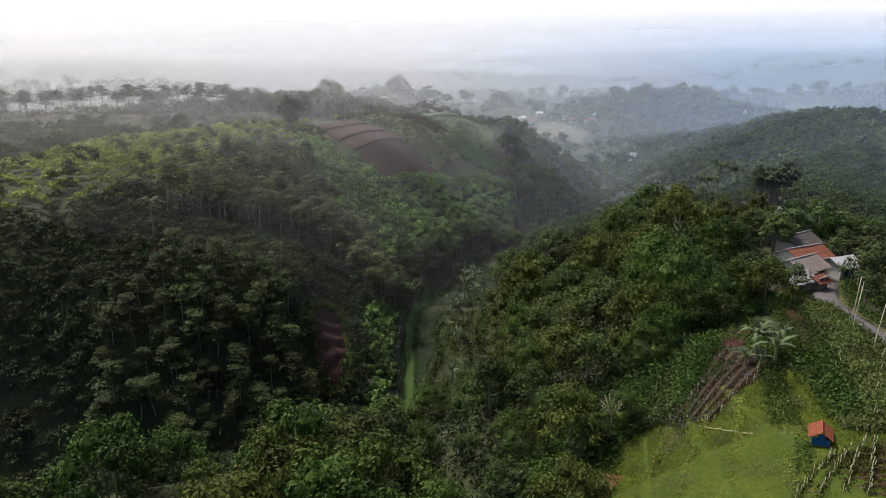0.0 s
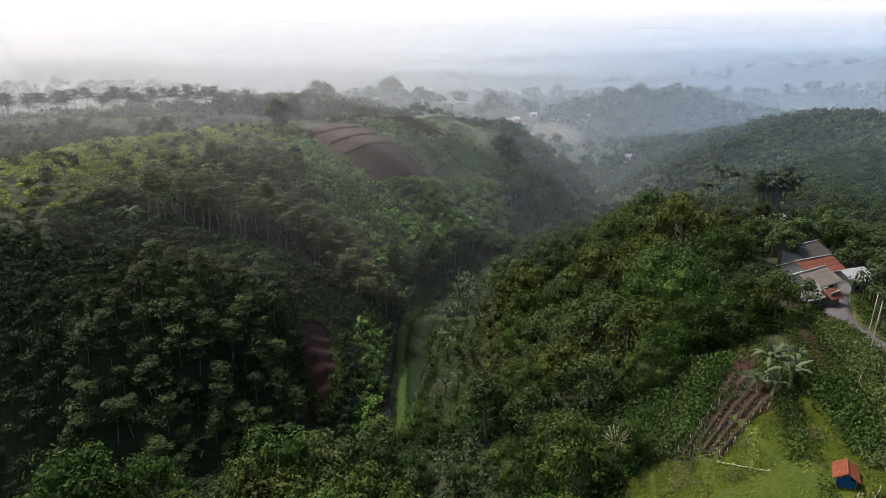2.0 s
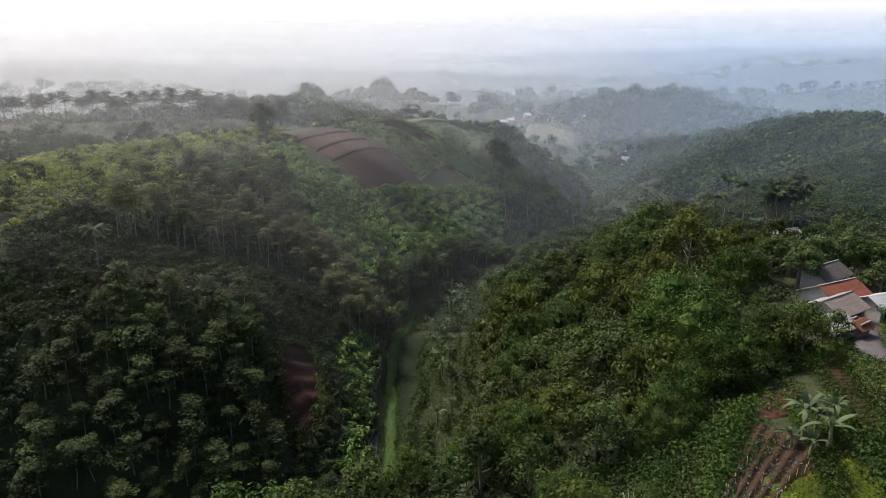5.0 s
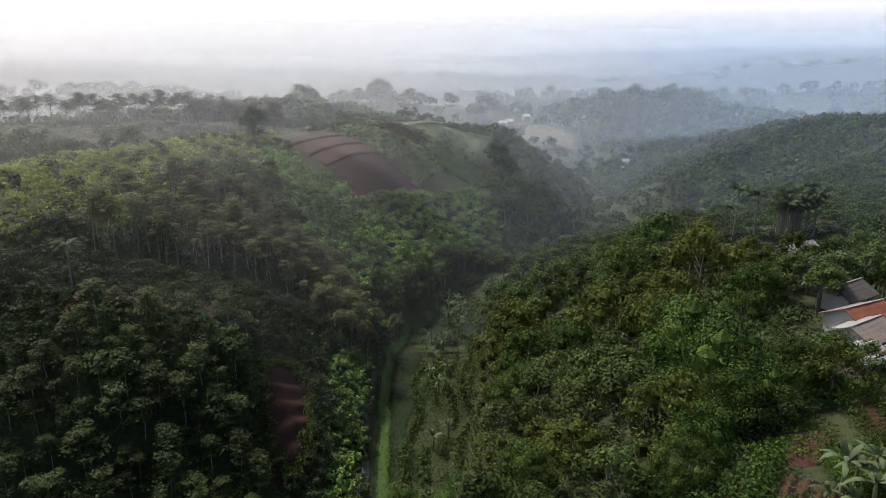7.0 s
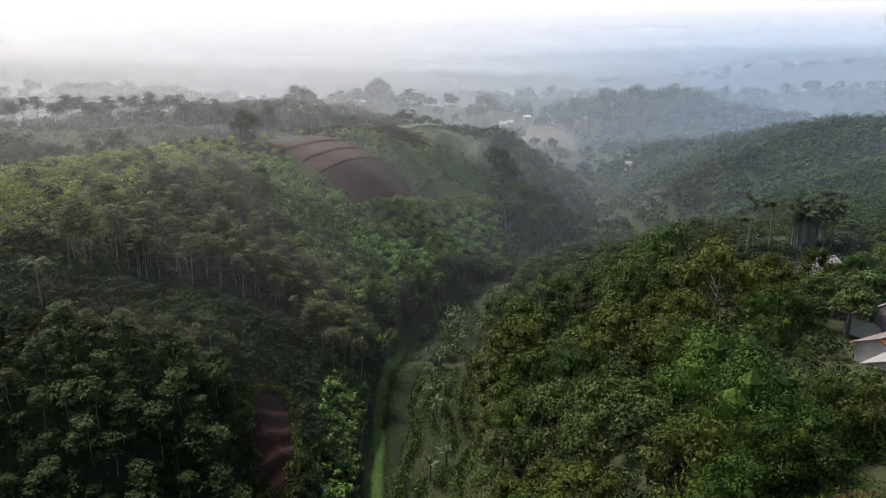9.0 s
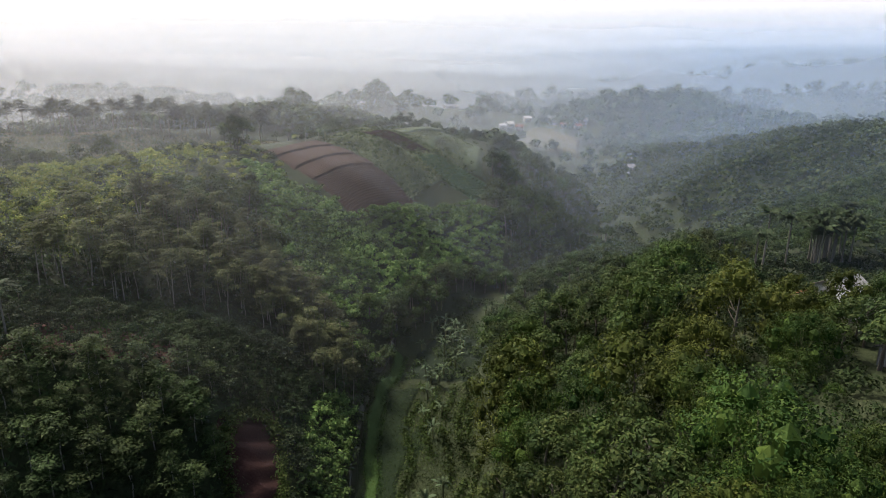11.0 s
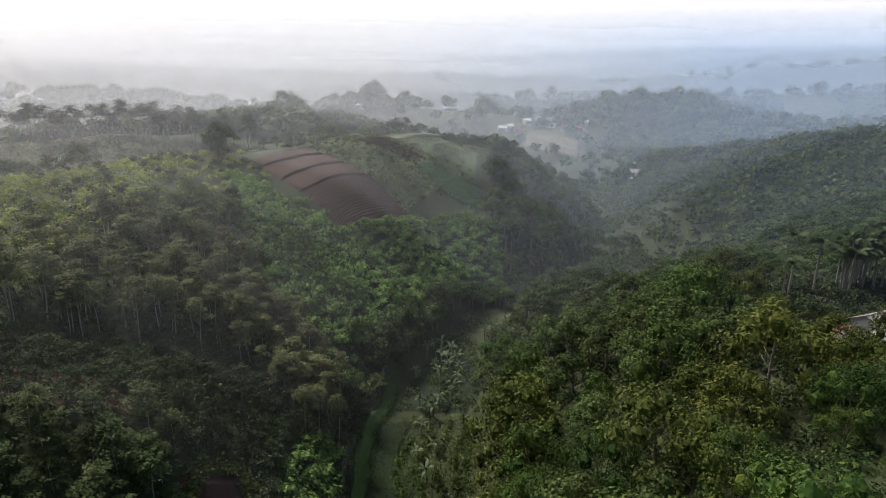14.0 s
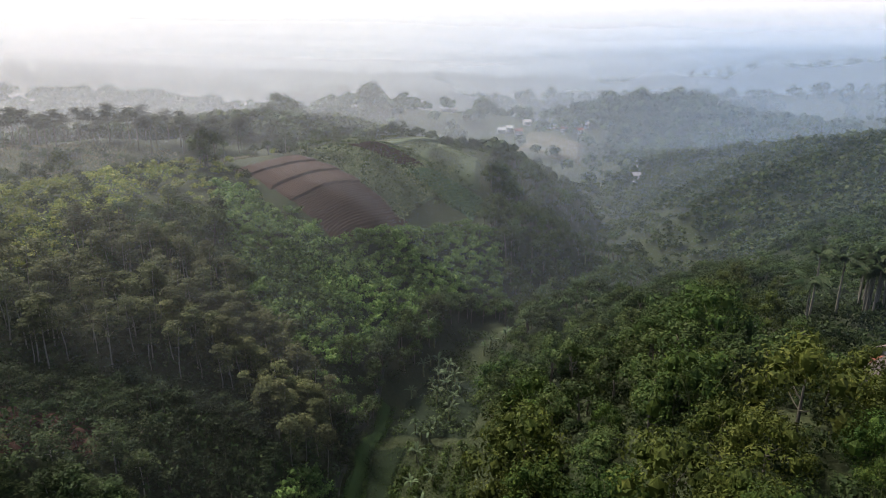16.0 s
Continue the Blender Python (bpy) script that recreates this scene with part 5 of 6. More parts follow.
for _i, (_x, _y, _s) in enumerate(((36.9, 66.4, 1.15), (36.0, 68.8, 1.2), (37.6, 69.6, 1.1), (35.2, 66.2, 0.85), (38.6, 69.0, 1.0), (34.6, 68.2, 0.75))):
    banana_plant(_i, _x, _y, _s, "tall banana plant with broad torn leaves on the farm", "banana plants by the tilled plot")
VALLEY_BANANAS = ((0.7, 188.8), (6, 208.8), (7.3, 199.2), (4.5, 209), (6.3, 185.9), (8.6, 192), (11.3, 190.7), (8.8, 179.4), (0.4, 206.4), (2.9, 208.4), (1.8, 175.1), (4.7, 173.2), (2.2, 167.5), (1.3, 157), (5.1, 158.8), (3.3, 150.6), (18.6, 210), (20.6, 214.2), (6.8, 196), (8.2, 195), (5.4, 193.2), (7.0, 203), (9.4, 199.4), (5.0, 202), (10.6, 195), (3.4, 198), (9.8, 186.6), (1.9, 129), (4.8, 132), (3.0, 173.0), (6.0, 176.6), (24.6, 216), (15.2, 219), (26, 221))
for _i, (_x, _y) in enumerate(VALLEY_BANANAS):
    banana_plant(_i, _x, _y, 0.85 + 0.35 * ((_i * 37) % 10) / 10, "banana plant with pale drooping leaves on the valley terraces", "banana plants in the valley")
for _i in range(26):
    banana_plant(_i, 58 + 16 * R2.random(), 252 + 26 * R2.random(), 1.1, "pale banana plant in the misty side valley", "banana plants in the side valley")
for _i, (_x, _y) in enumerate(((64, 128), (66.5, 130), (73, 137), (-33.5, 258.5), (-31.5, 259.2), (60.5, 118))):
    banana_plant(_i, _x, _y, 1.1, "single banana plant with ragged leaves", "lone banana plants")


def palm_kind(seed, height, fronds, length, upright, wide):
    rng = np.random.default_rng(seed)
    stem = fast_mesh("trunk", *tube([(0, 0, -0.5), (0.12, 0.05, height * 0.35), (0.2, 0.0, height * 0.7), (0.15, -0.05, height)], (0.24, 0.17, 0.15, 0.13), 8), M_PALM_BARK, True)
    fr = [fast_mesh("frond", *frond(rng, length * rng.uniform(0.85, 1.1), i * 2.4, upright * rng.uniform(0.1, 1.3), rng.uniform(0.35, 0.75), 9, wide), M_PALM) for i in range(fronds)]
    return stem, fr, height


ROYAL = [palm_kind(400 + i, h, 19, 3.9, 1.25, 1.3) for i, h in enumerate((9.5, 10.6, 8.6))]
COCONUT = [palm_kind(420 + i, h, 16, 3.6, 0.8, 1.0) for i, h in enumerate((12.0, 10.6))]


def palm(kind, i, x, y, s, name, label, group):
    stem, fr, h = kind[i % len(kind)]
    root = new(name)
    root.matrix_basis = pose(x, y, H(x, y), 0, 0, i * 61) @ Matrix.Diagonal((s, s, s, 1))
    tagged(root, label, "palm", group)
    part("trunk", stem, root)
    for f in fr:
        part("frond", f, root).location = (0.15, -0.05, h)


for _i in range(26):
    palm(ROYAL, _i, 79.5 + 0.4 * _i + R2.uniform(-0.7, 0.7), 163 + 0.26 * _i + R2.uniform(-4, 4), R2.uniform(0.9, 1.12), "royal_palm", "tall palm with a straight pale trunk in a dense stand", "stand of tall palms")
for _i, (_x, _y) in enumerate(((66.5, 157), (71.5, 158), (91, 172), (60.5, 148))):
    palm(COCONUT, _i, _x, _y, 1.0, "coconut_palm", "coconut palm with yellowish drooping fronds", "coconut palms near the village")
palm(COCONUT, 1, -58.0, 127.0, 0.8, "coconut_palm", "greyish palm crown rising from the wooded slope", "")

# ---------------------------------------------------------------- trees of the hilltop
for _i in range(58):
    _x = -200 + 2.5 * _i + R2.uniform(-2, 2)
    stand_tree(PINE, _i, "pine_tree", "tall pine with a flat layered crown on the plateau", "pines along the plateau", _x, 278 + 8 * math.sin(_i * 1.7) + 0.06 * (_x + 130) + R2.uniform(-3, 9), R2.uniform(0.8, 1.1), R2.uniform(0, 360))
for _i in range(44):
    _x = -150 + 2.2 * _i
    stand_tree(DARK, _i, "orchard_tree", "small round dark tree standing along the plateau field", "orchard trees on the plateau", _x, 258 + 4 * math.sin(_i * 2.3) + R2.uniform(-1, 6), R2.uniform(0.32, 0.62), R2.uniform(0, 360))
for _i, (_x, _y, _s) in enumerate(((-54.5, 236, 1.5), (-52.6, 238.5, 1.3), (-56.5, 238, 1.1), (-53.5, 234.5, 0.9))):
    stand_tree(DARK, _i, "dark_tree", "tall dense dark tree at the corner of the hill field", "trees by the hill field", _x, _y, _s, 40 * _i)
stand_tree(DOME, 0, "dome_tree", "broad dome-shaped dark tree on the skyline", "", -62, 366, 1.4, 0)
stand_tree(DOME, 1, "dome_tree", "great rounded tree crowning a distant hill", "", -40, 590, 1.9, 60)
for _i, (_x, _y) in enumerate(((-48, 262), (-45, 266), (-52, 268), (-41, 270), (-38, 265), (-35, 272), (-31, 276), (-33, 281), (-27, 284), (-56, 275), (-60, 270), (-44, 277))):
    stand_tree(DARK, _i, "hedge_tree", "dark bushy tree on the hill crest", "trees on the hill crest", _x, _y, R2.uniform(0.45, 0.8), 31 * _i)
for _i in range(34):
    _f = _i / 33
    stand_tree(DARK, _i, "hedge_tree", "dark tree in the row along the hill's skyline", "row of trees on the hill crest", -20 + 50 * _f + R2.uniform(-1.5, 1.5), 316 + 26 * _f + R2.uniform(-3, 3), R2.uniform(0.55, 0.95) - 0.15 * _f, 47 * _i)
for _i, (_x, _y, _s) in enumerate(((28, 292, 1.5), (31, 294, 1.7), (34, 292, 1.5), (30, 297, 1.6), (37, 296, 1.3), (26, 262, 1.0), (31, 258, 1.35), (29, 255, 1.5), (33, 262, 1.3))):
    stand_tree(DARK, _i, "dark_tree", "tall dark feathery tree at the foot of the hill", "tall trees below the hill", _x, _y, _s, 53 * _i)
for _i in range(40):
    _a, _b = R2.random(), R2.random()
    stand_tree(TALL_YOUNG, _i, "plantation_tree", "slender tall tree with a bare pale trunk on the slope", "tall plantation trees", -38 + 18 * _a + 3 * _b, 172 - 22 * _a + 12 * _b, R2.uniform(0.75, 1.0), R2.uniform(0, 360))


# ---------------------------------------------------------------- houses, hut, poles
def roof_slope(x0, x1, y_ridge, y_eave, z_ridge, z_eave, wave, amp, thick=0.08, nv=10):
    """One sloping roof sheet with a ribbed or tiled relief, as a closed slab."""
    nu = max(8, int((x1 - x0) / wave) * 4)
    u, v = np.linspace(0, 1, nu), np.linspace(0, 1, nv)
    U, W = np.meshgrid(u, v)
    X = x0 + (x1 - x0) * U
    Y = y_ridge + (y_eave - y_ridge) * W
    Z = z_ridge + (z_eave - z_ridge) * W + amp * np.sin(U * (x1 - x0) / wave * 2 * np.pi) + amp * 0.8 * (np.mod(W * (nv - 1) / 2, 1) < 0.5)
    Z = Z - 0.05 * np.sin(np.pi * U) ** 2
    top = np.stack([X, Y, Z], -1).reshape(-1, 3)
    bot = top - np.array((0, 0, thick))
    i = np.arange(nv - 1)[:, None] * nu + np.arange(nu - 1)[None, :]
    F = np.stack([i, i + 1, i + nu + 1, i + nu], -1).reshape(-1, 4)
    n = nu * nv
    ring = [j for j in range(nu)] + [k * nu + nu - 1 for k in range(1, nv)] + [(nv - 1) * nu + j for j in range(nu - 2, -1, -1)] + [k * nu for k in range(nv - 2, 0, -1)]
    S = [(a, b, b + n, a + n) for a, b in zip(ring, ring[1:] + ring[:1])]
    return np.concatenate([top, bot]), np.concatenate([F, F[:, ::-1] + n, np.array(S)])


def wall_with_openings(w, h, thick, holes):
    """A wall along x with openings (x0, x1, z0, z1) that go through it."""
    xs = sorted({-w / 2, w / 2, *[v for q in holes for v in q[:2]]})
    zs = sorted({-0.6, h, *[v for q in holes for v in q[2:]]})
    chunks = []
    for a, b in zip(xs, xs[1:]):
        for c, d in zip(zs, zs[1:]):
            mx, mz = (a + b) / 2, (c + d) / 2
            if not any(q[0] < mx < q[1] and q[2] < mz < q[3] for q in holes):
                chunks.append(box(a, b, -thick / 2, thick / 2, c, d))
    v, f = joined(chunks)
    u, inv = np.unique(np.round(v, 4), axis=0, return_inverse=True)
    return u, inv.reshape(-1)[f]


def house(x, y, turn, w, d, h, rise, roof_a, roof_b, wall, label, name="house", wave=0.3, amp=0.03, z=None, cap=True):
    """A small house: four walls with openings, door, windows, two roof sheets and a ridge cap. w runs along the ridge."""
    root = tagged(new(name), label, "house", "village houses")
    root.matrix_basis = pose(x, y, (H(x, y) if z is None else z), 0, 0, turn)
    t = 0.15
    holes = [(-w * 0.32, -w * 0.32 + 0.9, 0.9, 1.9), (0.2, 1.1, -0.02, 2.0), (w * 0.22, w * 0.22 + 0.9, 0.9, 1.9)]
    for sgn in (-1, 1):
        v, f = wall_with_openings(w, h, t, holes)
        v = v + np.array((0, sgn * (d / 2 - t / 2), 0))
        part("wall", fast_mesh("wall", v, f, wall), root)
        for k, (a, b, c, e) in enumerate(holes):
            yy = sgn * (d / 2 - t / 2)
            kind = "door" if k == 1 else "window"
            p = part(kind, fast_mesh(kind, *box(a + 0.03, b - 0.03, yy - 0.03, yy + 0.03, c + 0.03, e - 0.03), M_SHADE if kind == "window" else M_WOOD), root)
            part("frame", fast_mesh("frame", *joined([box(a - 0.06, a + 0.03, yy - 0.1, yy + 0.1, c, e), box(b - 0.03, b + 0.06, yy - 0.1, yy + 0.1, c, e), box(a - 0.06, b + 0.06, yy - 0.1, yy + 0.1, e - 0.03, e + 0.06)]), M_WOOD), p)
    for sgn in (-1, 1):
        xx = sgn * (w / 2 - t / 2)
        v = np.array([(xx + o, yy, zz) for o in (-t / 2, t / 2) for yy, zz in ((-d / 2, -0.6), (d / 2, -0.6), (d / 2, h), (0, h + rise), (-d / 2, h))])
        f = np.array([(0, 1, 2, 4), (2, 3, 4, 4), (5, 9, 7, 6), (7, 9, 8, 8), (0, 5, 6, 1), (1, 6, 7, 2), (2, 7, 8, 3), (3, 8, 9, 4), (4, 9, 5, 0)])
        me = bpy.data.meshes.new("gable_wall")
        me.from_pydata([tuple(q) for q in v], [], [tuple(dict.fromkeys(q)) for q in f.tolist()])
        me.materials.append(wall)
        part("gable_wall", me, root)
    o = 0.55
    for sgn, mat in ((-1, roof_a), (1, roof_b)):
        part("roof", fast_mesh("roof", *roof_slope(-w / 2 - o, w / 2 + o, 0, sgn * (d / 2 + o), h + rise + 0.12, h - rise * o / (d / 2) + 0.12, wave, amp, nv=10 if wave < 1 else 4), mat), root)
    if cap:
        part("ridge_cap", fast_mesh("ridge_cap", *joined([box(-w / 2 - o, w / 2 + o, -0.1, 0.1, h + rise + 0.12, h + rise + 0.2)]), M_ZINC), root)
    return root


house(58.8, 102.4, 24, 7.0, 5.6, 2.3, 1.5, M_TILE, M_TILE_OLD, M_PLASTER, "low house with a brown and red tiled roof beside the lane")
house(62.9, 99.0, 20, 3.8, 3.8, 2.6, 0.9, M_WHITE_ROOF, M_WHITE_ROOF, M_PLASTER, "small house with a pale metal roof at the lane", wave=0.4, cap=False)
house(55.6, 97.0, 30, 6.0, 4.6, 2.1, 1.2, M_TILE_OLD, M_ZINC, M_PLASTER, "grey-roofed house with a pale ridge cap", wave=0.35)
house(51.6, 91.4, 26, 4.6, 3.6, 1.8, 0.8, M_ZINC, M_ZINC, M_WOOD, "shed with a dull zinc roof behind the trees", wave=0.25, cap=False)
house(55.0, 91.2, 30, 2.0, 1.8, 1.5, 0.5, M_TILE, M_TILE, M_WOOD, "tiny outbuilding with a rusty red roof", name="outbuilding", cap=False)
house(62.4, 111.6, 30, 6.4, 4.6, 2.4, 1.3, M_SHADE_TILE, M_SHADE_TILE, M_PLASTER, "plastered house under an old roof coloured as if in shade", wave=0.3)
house(65.8, 130.4, 25, 5.4, 4.4, 2.5, 1.2, M_WHITE_ROOF, M_ZINC, M_PLASTER, "pale-roofed house near the tall palms", wave=0.35, cap=False)
house(65.4, 123.6, 60, 3.6, 3.2, 2.4, 0.9, M_WHITE_ROOF, M_WHITE_ROOF, M_PLASTER, "small house with a bright roof among trees", wave=0.35, cap=False)
house(69.6, 137.6, 20, 6.4, 4.8, 2.5, 1.3, M_ZINC, M_TILE_OLD, M_PLASTER, "grey-roofed village house half hidden by trees")
house(61.0, 133.6, 30, 4.6, 4.0, 2.2, 1.1, M_TILE_OLD, M_TILE, M_PLASTER, "red-tiled village house behind the bamboo", cap=False)
house(40.5, 143.0, 30, 4.0, 3.4, 2.4, 0.9, M_WHITE_ROOF, M_WHITE_ROOF, M_PLASTER, "small pale roof glimpsed between bamboo clumps", name="shed")

# far houses of the plain, each a house of its own
for _i, (_x, _y, _w, _m) in enumerate(((108, 623, 16, M_WHITE_ROOF), (92, 640, 6, M_PLASTER), (66, 600, 6, M_WHITE_ROOF), (72, 606, 5, M_PLASTER), (80, 604, 6, M_TILE), (118, 600, 6, M_TILE), (128, 595, 5, M_TILE), (136, 610, 6, M_PLASTER), (20, 640, 7, M_WHITE_ROOF), (28, 648, 5, M_PLASTER), (128, 436, 4, M_ZINC), (132, 446, 4, M_PLASTER), (124, 428, 4, M_ZINC))):
    house(_x, _y, (_i * 37) % 60 - 30, _w, 5.5, 3.2, 1.4, _m, _m, M_PLASTER, "far pale house in the hazy plain", wave=1.2, amp=0.02)
for _i in range(16):
    house(300 + 130 * R2.random(), 620 + 150 * R2.random(), R2.uniform(-60, 60), R2.uniform(5, 8), 5.0, 2.6, 1.4, *((M_ZINC, M_TILE) if _i % 3 else (M_TILE, M_TILE_OLD)), M_PLASTER, "far house in a hazy village on the plain", wave=1.5, amp=0.02)
for _i in range(14):
    house(R2.uniform(60, 560), R2.uniform(800, 1150), R2.uniform(-60, 60), R2.uniform(6, 10), 6.0, 3.0, 1.5, M_ZINC, M_PLASTER, M_PLASTER, "distant pale building almost lost in the haze", wave=2.0, amp=0.02)


def hut():
    """Open field hut: tiled roof on posts, blue sheet walls, sacks in front."""
    x, y = 33.9, 51.6
    root = tagged(new("field_hut"), "small field hut with an orange tiled roof and blue walls", "hut")
    root.matrix_basis = pose(x, y, H(x, y) + 0.1, 0, 0, 62) @ Matrix.Diagonal((0.74, 0.74, 0.74, 1))
    for px in (-1.25, 1.25):
        for py in (-0.95, 0.95):
            part("post", fast_mesh("post", *tube([(px, py, -0.4), (px, py, 1.0), (px, py, 1.75)], (0.06, 0.055, 0.05), 6), M_WOOD, True), root)
    for sgn in (-1, 1):
        slope = part("roof", fast_mesh("roof", *roof_slope(-1.6, 1.6, 0, sgn * 1.35, 2.45, 1.6, 0.26, 0.045, nv=14), M_TILE_HUT), root)
    part("ridge_cap", fast_mesh("ridge_cap", *tube([(-1.62, 0, 2.5), (0, 0, 2.46), (1.62, 0, 2.5)], (0.11, 0.11, 0.11), 6), M_TILE_HUT, True), root)
    part("back_wall", fast_mesh("back_wall", *box(-1.2, 1.2, 0.86, 0.92, -0.1, 1.6), M_BLUE), root, "blue sheet wall")
    part("front_wall", fast_mesh("front_wall", *joined([box(-1.2, -0.1, -0.92, -0.86, -0.1, 1.55), box(-0.1, 1.2, -0.92, -0.86, -0.1, 0.5)]), M_BLUE), root, "blue sheet wall")
    part("side_wall", fast_mesh("side_wall", *joined([box(-1.28, -1.22, -0.9, 0.9, -0.1, 1.5), box(-1.28, -1.22, -0.4, 0.4, 1.5, 2.1)]), M_BLUE), root, "blue sheet wall")
    part("floor", fast_mesh("floor", *box(-1.2, 1.2, -0.85, 0.85, 0.1, 0.16), M_WOOD), root)


hut()


def sack(x, y, s, turn):
    bm = bmesh.new()
    bmesh.ops.create_icosphere(bm, subdivisions=2, radius=0.3)
    for v in bm.verts:
        v.co = Vector((v.co.x * 0.8, v.co.y * 1.1, max(v.co.z, -0.18) * 1.0)) * (1 + 0.15 * noise.noise(v.co * 4))
    me = bpy.data.meshes.new("sack")
    bm.to_mesh(me)
    bm.free()
    me.materials.append(M_WHITE_ROOF)
    ob = tagged(new("sack", me), "stuffed pale sack beside the field hut", "sack", "sacks by the hut")
    ob.matrix_basis = pose(x, y, H(x, y) + 0.3, 0, 0, turn) @ Matrix.Diagonal((s, s, s, 1))


sack(32.5, 50.7, 0.65, 20)
sack(32.9, 50.4, 0.55, 70)


def pole(name, x, y, h, r, lean, label, category, group, mat=None):
    ob = new(name, fast_mesh(name, *tube([(0, 0, -0.4), (lean * 0.5, 0, h * 0.5), (lean, 0, h)], (r, r * 0.85, r * 0.6), 6), mat or M_BAMBOO_POLE, True))
    ob.matrix_basis = pose(x, y, H(x, y))
    return tagged(ob, label, category, group)


for _x, _y, _h, _l in ((49.3, 73.0, 6.5, 0.3), (48.4, 67.6, 6.0, 0.5), (49.4, 67.9, 5.5, 0.9), (53.4, 79.5, 5.5, 0.2), (56.0, 72.0, 6.5, -0.2), (62.2, 93.0, 6.0, 0.2)):
    pole("bamboo_pole", _x, _y, _h, 0.07, _l, "tall weathered bamboo pole beside the lane", "pole", "poles along the lane")
for _i in range(26):
    _x, _y = ((24.2 + 0.52 * _i, 62.5 + 0.46 * _i) if _i < 13 else (27.2 + 0.8 * (_i - 13), 59.6 + 0.62 * (_i - 13)))
    pole("stake", _x + R2.uniform(-0.4, 0.4), _y + R2.uniform(-0.4, 0.4), R2.uniform(0.9, 1.5), 0.035, R2.uniform(-0.2, 0.2), "thin pale wooden stake in the tilled plot", "stake", "stakes in the tilled plot")
for _i, (_x, _y) in enumerate(((38.6, 57.8), (40.6, 62.0), (41.4, 56.5), (44.0, 60.0), (38.9, 52.8), (46.5, 63.5), (42.7, 64.8))):
    pole("stake", _x, _y, 1.8, 0.04, 0.3, "leaning pale stake among the green crops", "stake", "stakes in the crops")
for _k in range(7):
    for _i in range(18):
        _v = _i / 17
        pole("bean_stake", (28.7 + 1.45 * _k) * (1 - _v) + (33.8 + 1.15 * _k) * _v + R2.uniform(-0.12, 0.12), (45.5 - 0.7 * _k) * (1 - _v) + (49.1 + 0.1 * _k) * _v + R2.uniform(-0.12, 0.12), R2.uniform(1.1, 1.9), 0.034, R2.uniform(-0.15, 0.25), "pale bamboo stake in a bean row", "stake", "bean stakes")


def rail_fence():
    root = tagged(new("rail_fence"), "low fence of bamboo rails across the grass", "fence")
    pts = [(26.9 + 4.9 * f, 59.3 - 6.0 * f) for f in np.linspace(0, 1, 6)]
    for (x, y) in pts:
        p = part("post", fast_mesh("post", *tube([(x, y, H(x, y) - 0.3), (x, y, H(x, y) + 0.4), (x + 0.04, y, H(x, y) + 0.75)], (0.05, 0.045, 0.04), 6), M_BAMBOO_POLE, True), root)
    for (a, b) in zip(pts, pts[1:]):
        part("rail", fast_mesh("rail", *tube([(*a, H(*a) + 0.55), ((a[0] + b[0]) / 2, (a[1] + b[1]) / 2, (H(*a) + H(*b)) / 2 + 0.5), (*b, H(*b) + 0.55)], (0.05, 0.05, 0.045), 6), M_BAMBOO_POLE, True), root)


rail_fence()


def bare_tree(x, y, s):
    rng = np.random.default_rng(77)
    root = tagged(new("bare_tree"), "leafless pale tree with fine spreading branches", "tree")
    root.matrix_basis = pose(x, y, H(x, y), 0, 0, 30) @ Matrix.Diagonal((s, s, s, 1))
    part("trunk", fast_mesh("trunk", *tube([(0, 0, -0.5), (0.1, 0, 1.6), (0.05, 0.1, 3.0)], (0.14, 0.11, 0.08), 6), M_PALE_BARK, True), root)
    for i in range(22):
        a, r = i * 2.4, rng.uniform(0.8, 2.0)
        q = np.array((r * math.cos(a), r * math.sin(a), 3.0 + rng.uniform(0.8, 2.4)))
        m = np.array((q[0] * 0.35, q[1] * 0.35, 3.5 + 0.3 * rng.random()))
        part("branch", fast_mesh("branch", *tube([(0.05, 0.1, 2.6 + 0.4 * rng.random()), m, q], (0.045, 0.03, 0.012), 4), M_BAMBOO_POLE, True), root)


bare_tree(18.6, 63.9, 1.0)
for _i, (_x, _y, _s) in enumerate(((14.2, 60.2, 0.55), (15.4, 61.2, 0.62), (17.0, 62.0, 0.6), (16.0, 63.4, 0.7), (19.6, 65.6, 0.66), (12.6, 58.6, 0.5))):
    stand_tree(YOUNG, _i, "sapling", "thin pale-stemmed sapling at the edge of the grass", "saplings by the grass", _x, _y, _s, 71 * _i)


def slat_rack():
    root = tagged(new("slat_rack"), "collapsed rack of pale slats beside the stream", "rack")
    for i in range(7):
        x0, y0 = -15.4 + 0.45 * i, 120.2 + 0.25 * i
        part("slat", fast_mesh("slat", *tube([(x0, y0, H(x0, y0) + 1.2), (x0 + 0.6, y0 - 0.8, H(x0, y0) + 0.9), (x0 + 1.2, y0 - 1.6, H(x0, y0) + 0.5)], (0.05, 0.05, 0.05), 4), M_BAMBOO_POLE), root)
    for i in range(3):
        y0 = 119.2 + 0.6 * i
        part("rail", fast_mesh("rail", *tube([(-15.6, y0, H(-15.6, y0) + 1.0), (-14, y0 + 0.3, H(-14, y0) + 1.0), (-12.2, y0 + 0.8, H(-12.2, y0) + 1.2)], (0.05, 0.05, 0.05), 4), M_BAMBOO_POLE), root)


slat_rack()

# the great clumps above the tilled plot
for _i, (_x, _y, _s) in enumerate(((36.5, 84.0, 1.08), (32.4, 82.4, 1.05), (28.6, 79.4, 0.95), (41.0, 86.8, 0.9), (25.4, 76.0, 0.8), (34.0, 88.4, 1.1))):
    stand_tree(BAMBOO_FINE, _i, "bamboo_clump", "tall billowing bamboo clump above the tilled plot", "bamboo above the plots", _x, _y, _s, 97 * _i, category="bamboo")

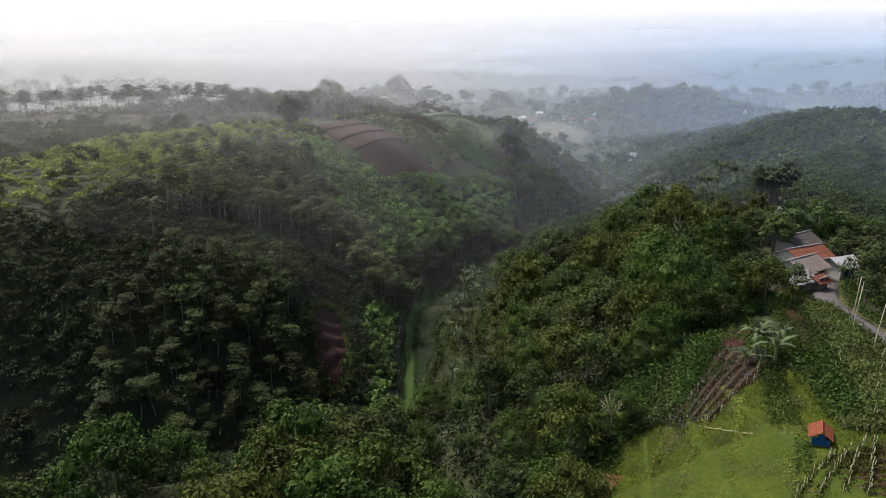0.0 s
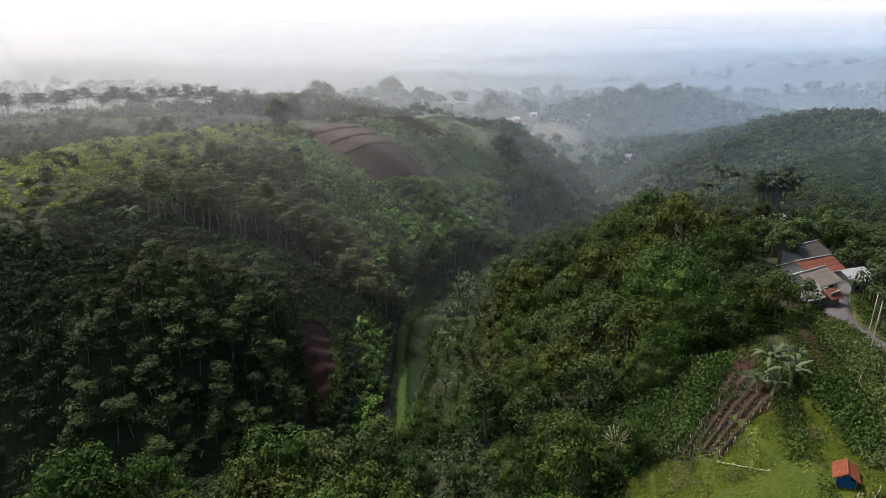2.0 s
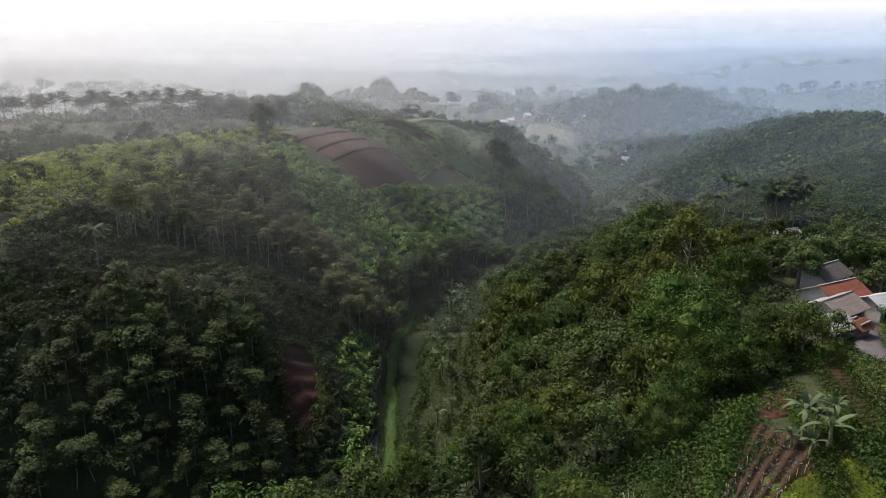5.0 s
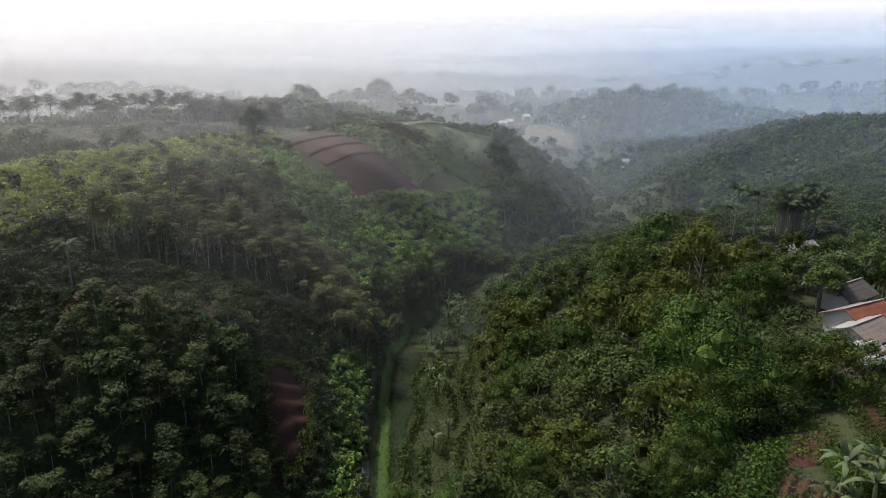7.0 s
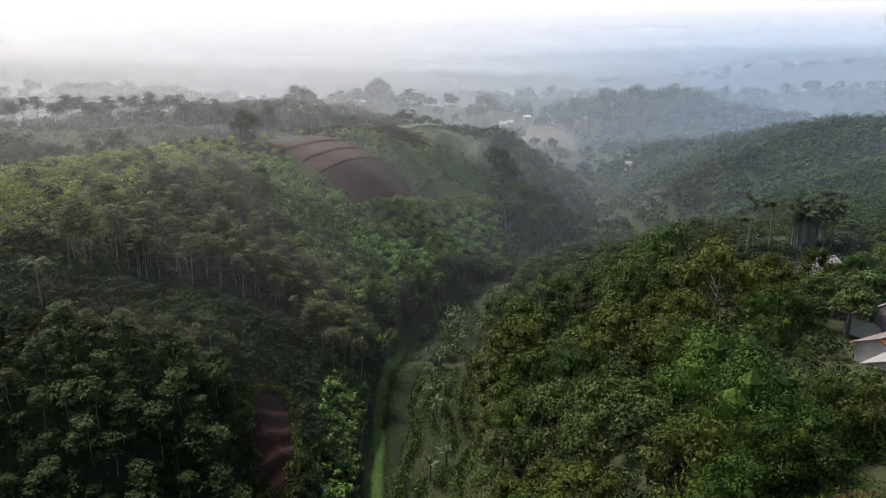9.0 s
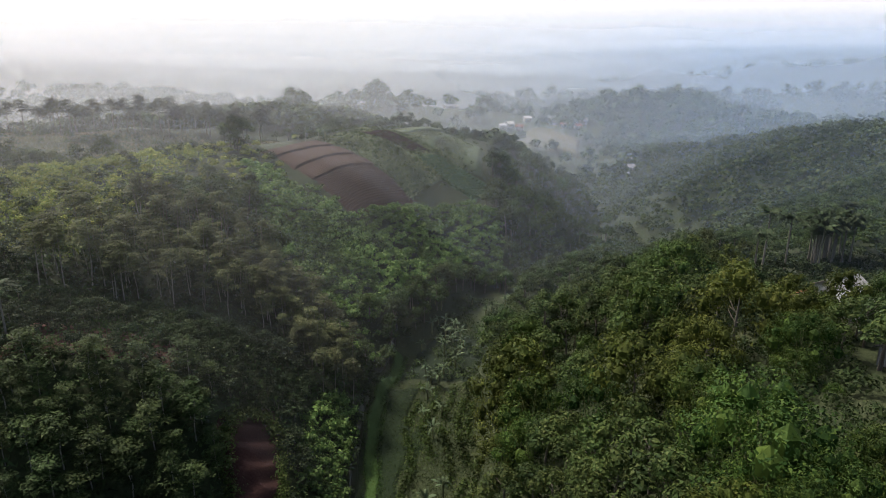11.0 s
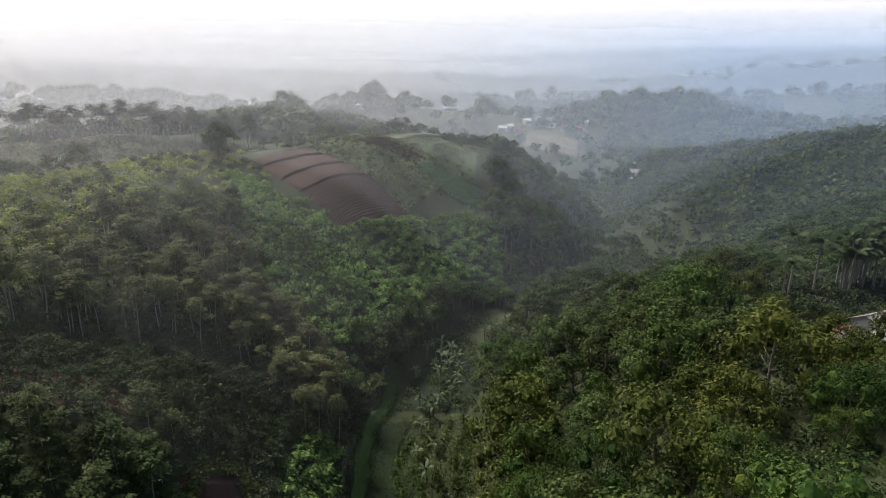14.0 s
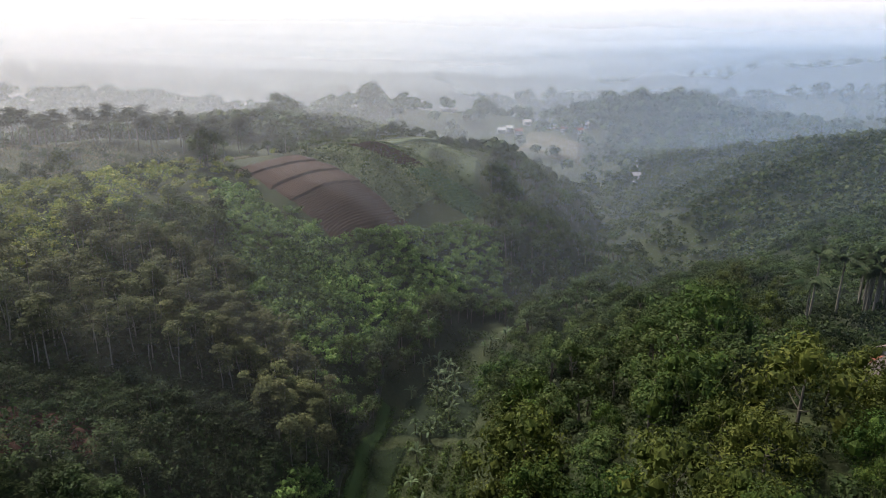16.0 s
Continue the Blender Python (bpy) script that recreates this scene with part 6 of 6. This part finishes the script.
# trees of the village
for _i, (_x, _y, _s) in enumerate(((38.6, 139.4, 0.95), (42.6, 139.0, 1.0), (40.4, 136.8, 0.9), (36.8, 142.4, 0.8), (44.4, 142.6, 0.8), (55.4, 126.0, 1.1), (53.0, 129.5, 1.0), (57.2, 122.4, 0.95), (56.0, 131.8, 0.8), (52.4, 118.5, 1.0), (55.4, 114.6, 1.05))):
    stand_tree(OLIVE if _i % 2 else BROAD, _i, "yard_tree", "leafy yellowish tree screening a village house", "trees screening the houses", _x, _y, _s, 83 * _i)
HOUSE_SITES = ((58.6, 102.6), (62.9, 99), (55.4, 96.4), (51, 90.2), (53.6, 89.4), (62.6, 112.4), (65.8, 130.4), (65.4, 123.6), (69.6, 137.6), (61, 133.6), (57.5, 127), (65, 131))
_k = 0
for _y in np.arange(74, 140, 4.2):
    for _x in np.arange(42, 96, 4.2):
        _px, _py = _x + R2.uniform(-1.6, 1.6), _y + R2.uniform(-1.6, 1.6)
        if not inside(_px, _py, VILLAGE) or near_line(_px, _py, ROAD, 3.6) or min(math.hypot(_px - a, _py - b) for a, b in HOUSE_SITES) < 4.6:
            continue
        if _py < 104 and _px < 57.5:
            continue
        _k += 1
        stand_tree((BROAD, DARK, DARK, BAMBOO)[_k % 4], _k, "village_tree", "leafy dark tree standing among the village houses", "trees of the village", _px, _py, R2.uniform(0.7, 1.1), R2.uniform(0, 360))
for _i, (_x, _y, _s) in enumerate(((44.0, 84.2, 0.95), (46.5, 88.5, 0.85), (60.6, 92.0, 0.75), (43.0, 88, 0.9), (49.4, 87.0, 0.75), (66.5, 94.5, 1.1), (69.5, 99, 1.25), (66.8, 104.5, 0.95), (71.5, 105, 1.2), (57.8, 110.5, 0.9), (60.5, 117.5, 1.0), (69.5, 117, 1.2), (68.0, 90.0, 1.0))):
    stand_tree((OLIVE, BROAD, DARK, BROAD, DARK)[min(_i, 4)], _i, "yard_tree", "tall tree with a visible trunk beside the houses", "trees by the houses", _x, _y, _s, 60 * _i)
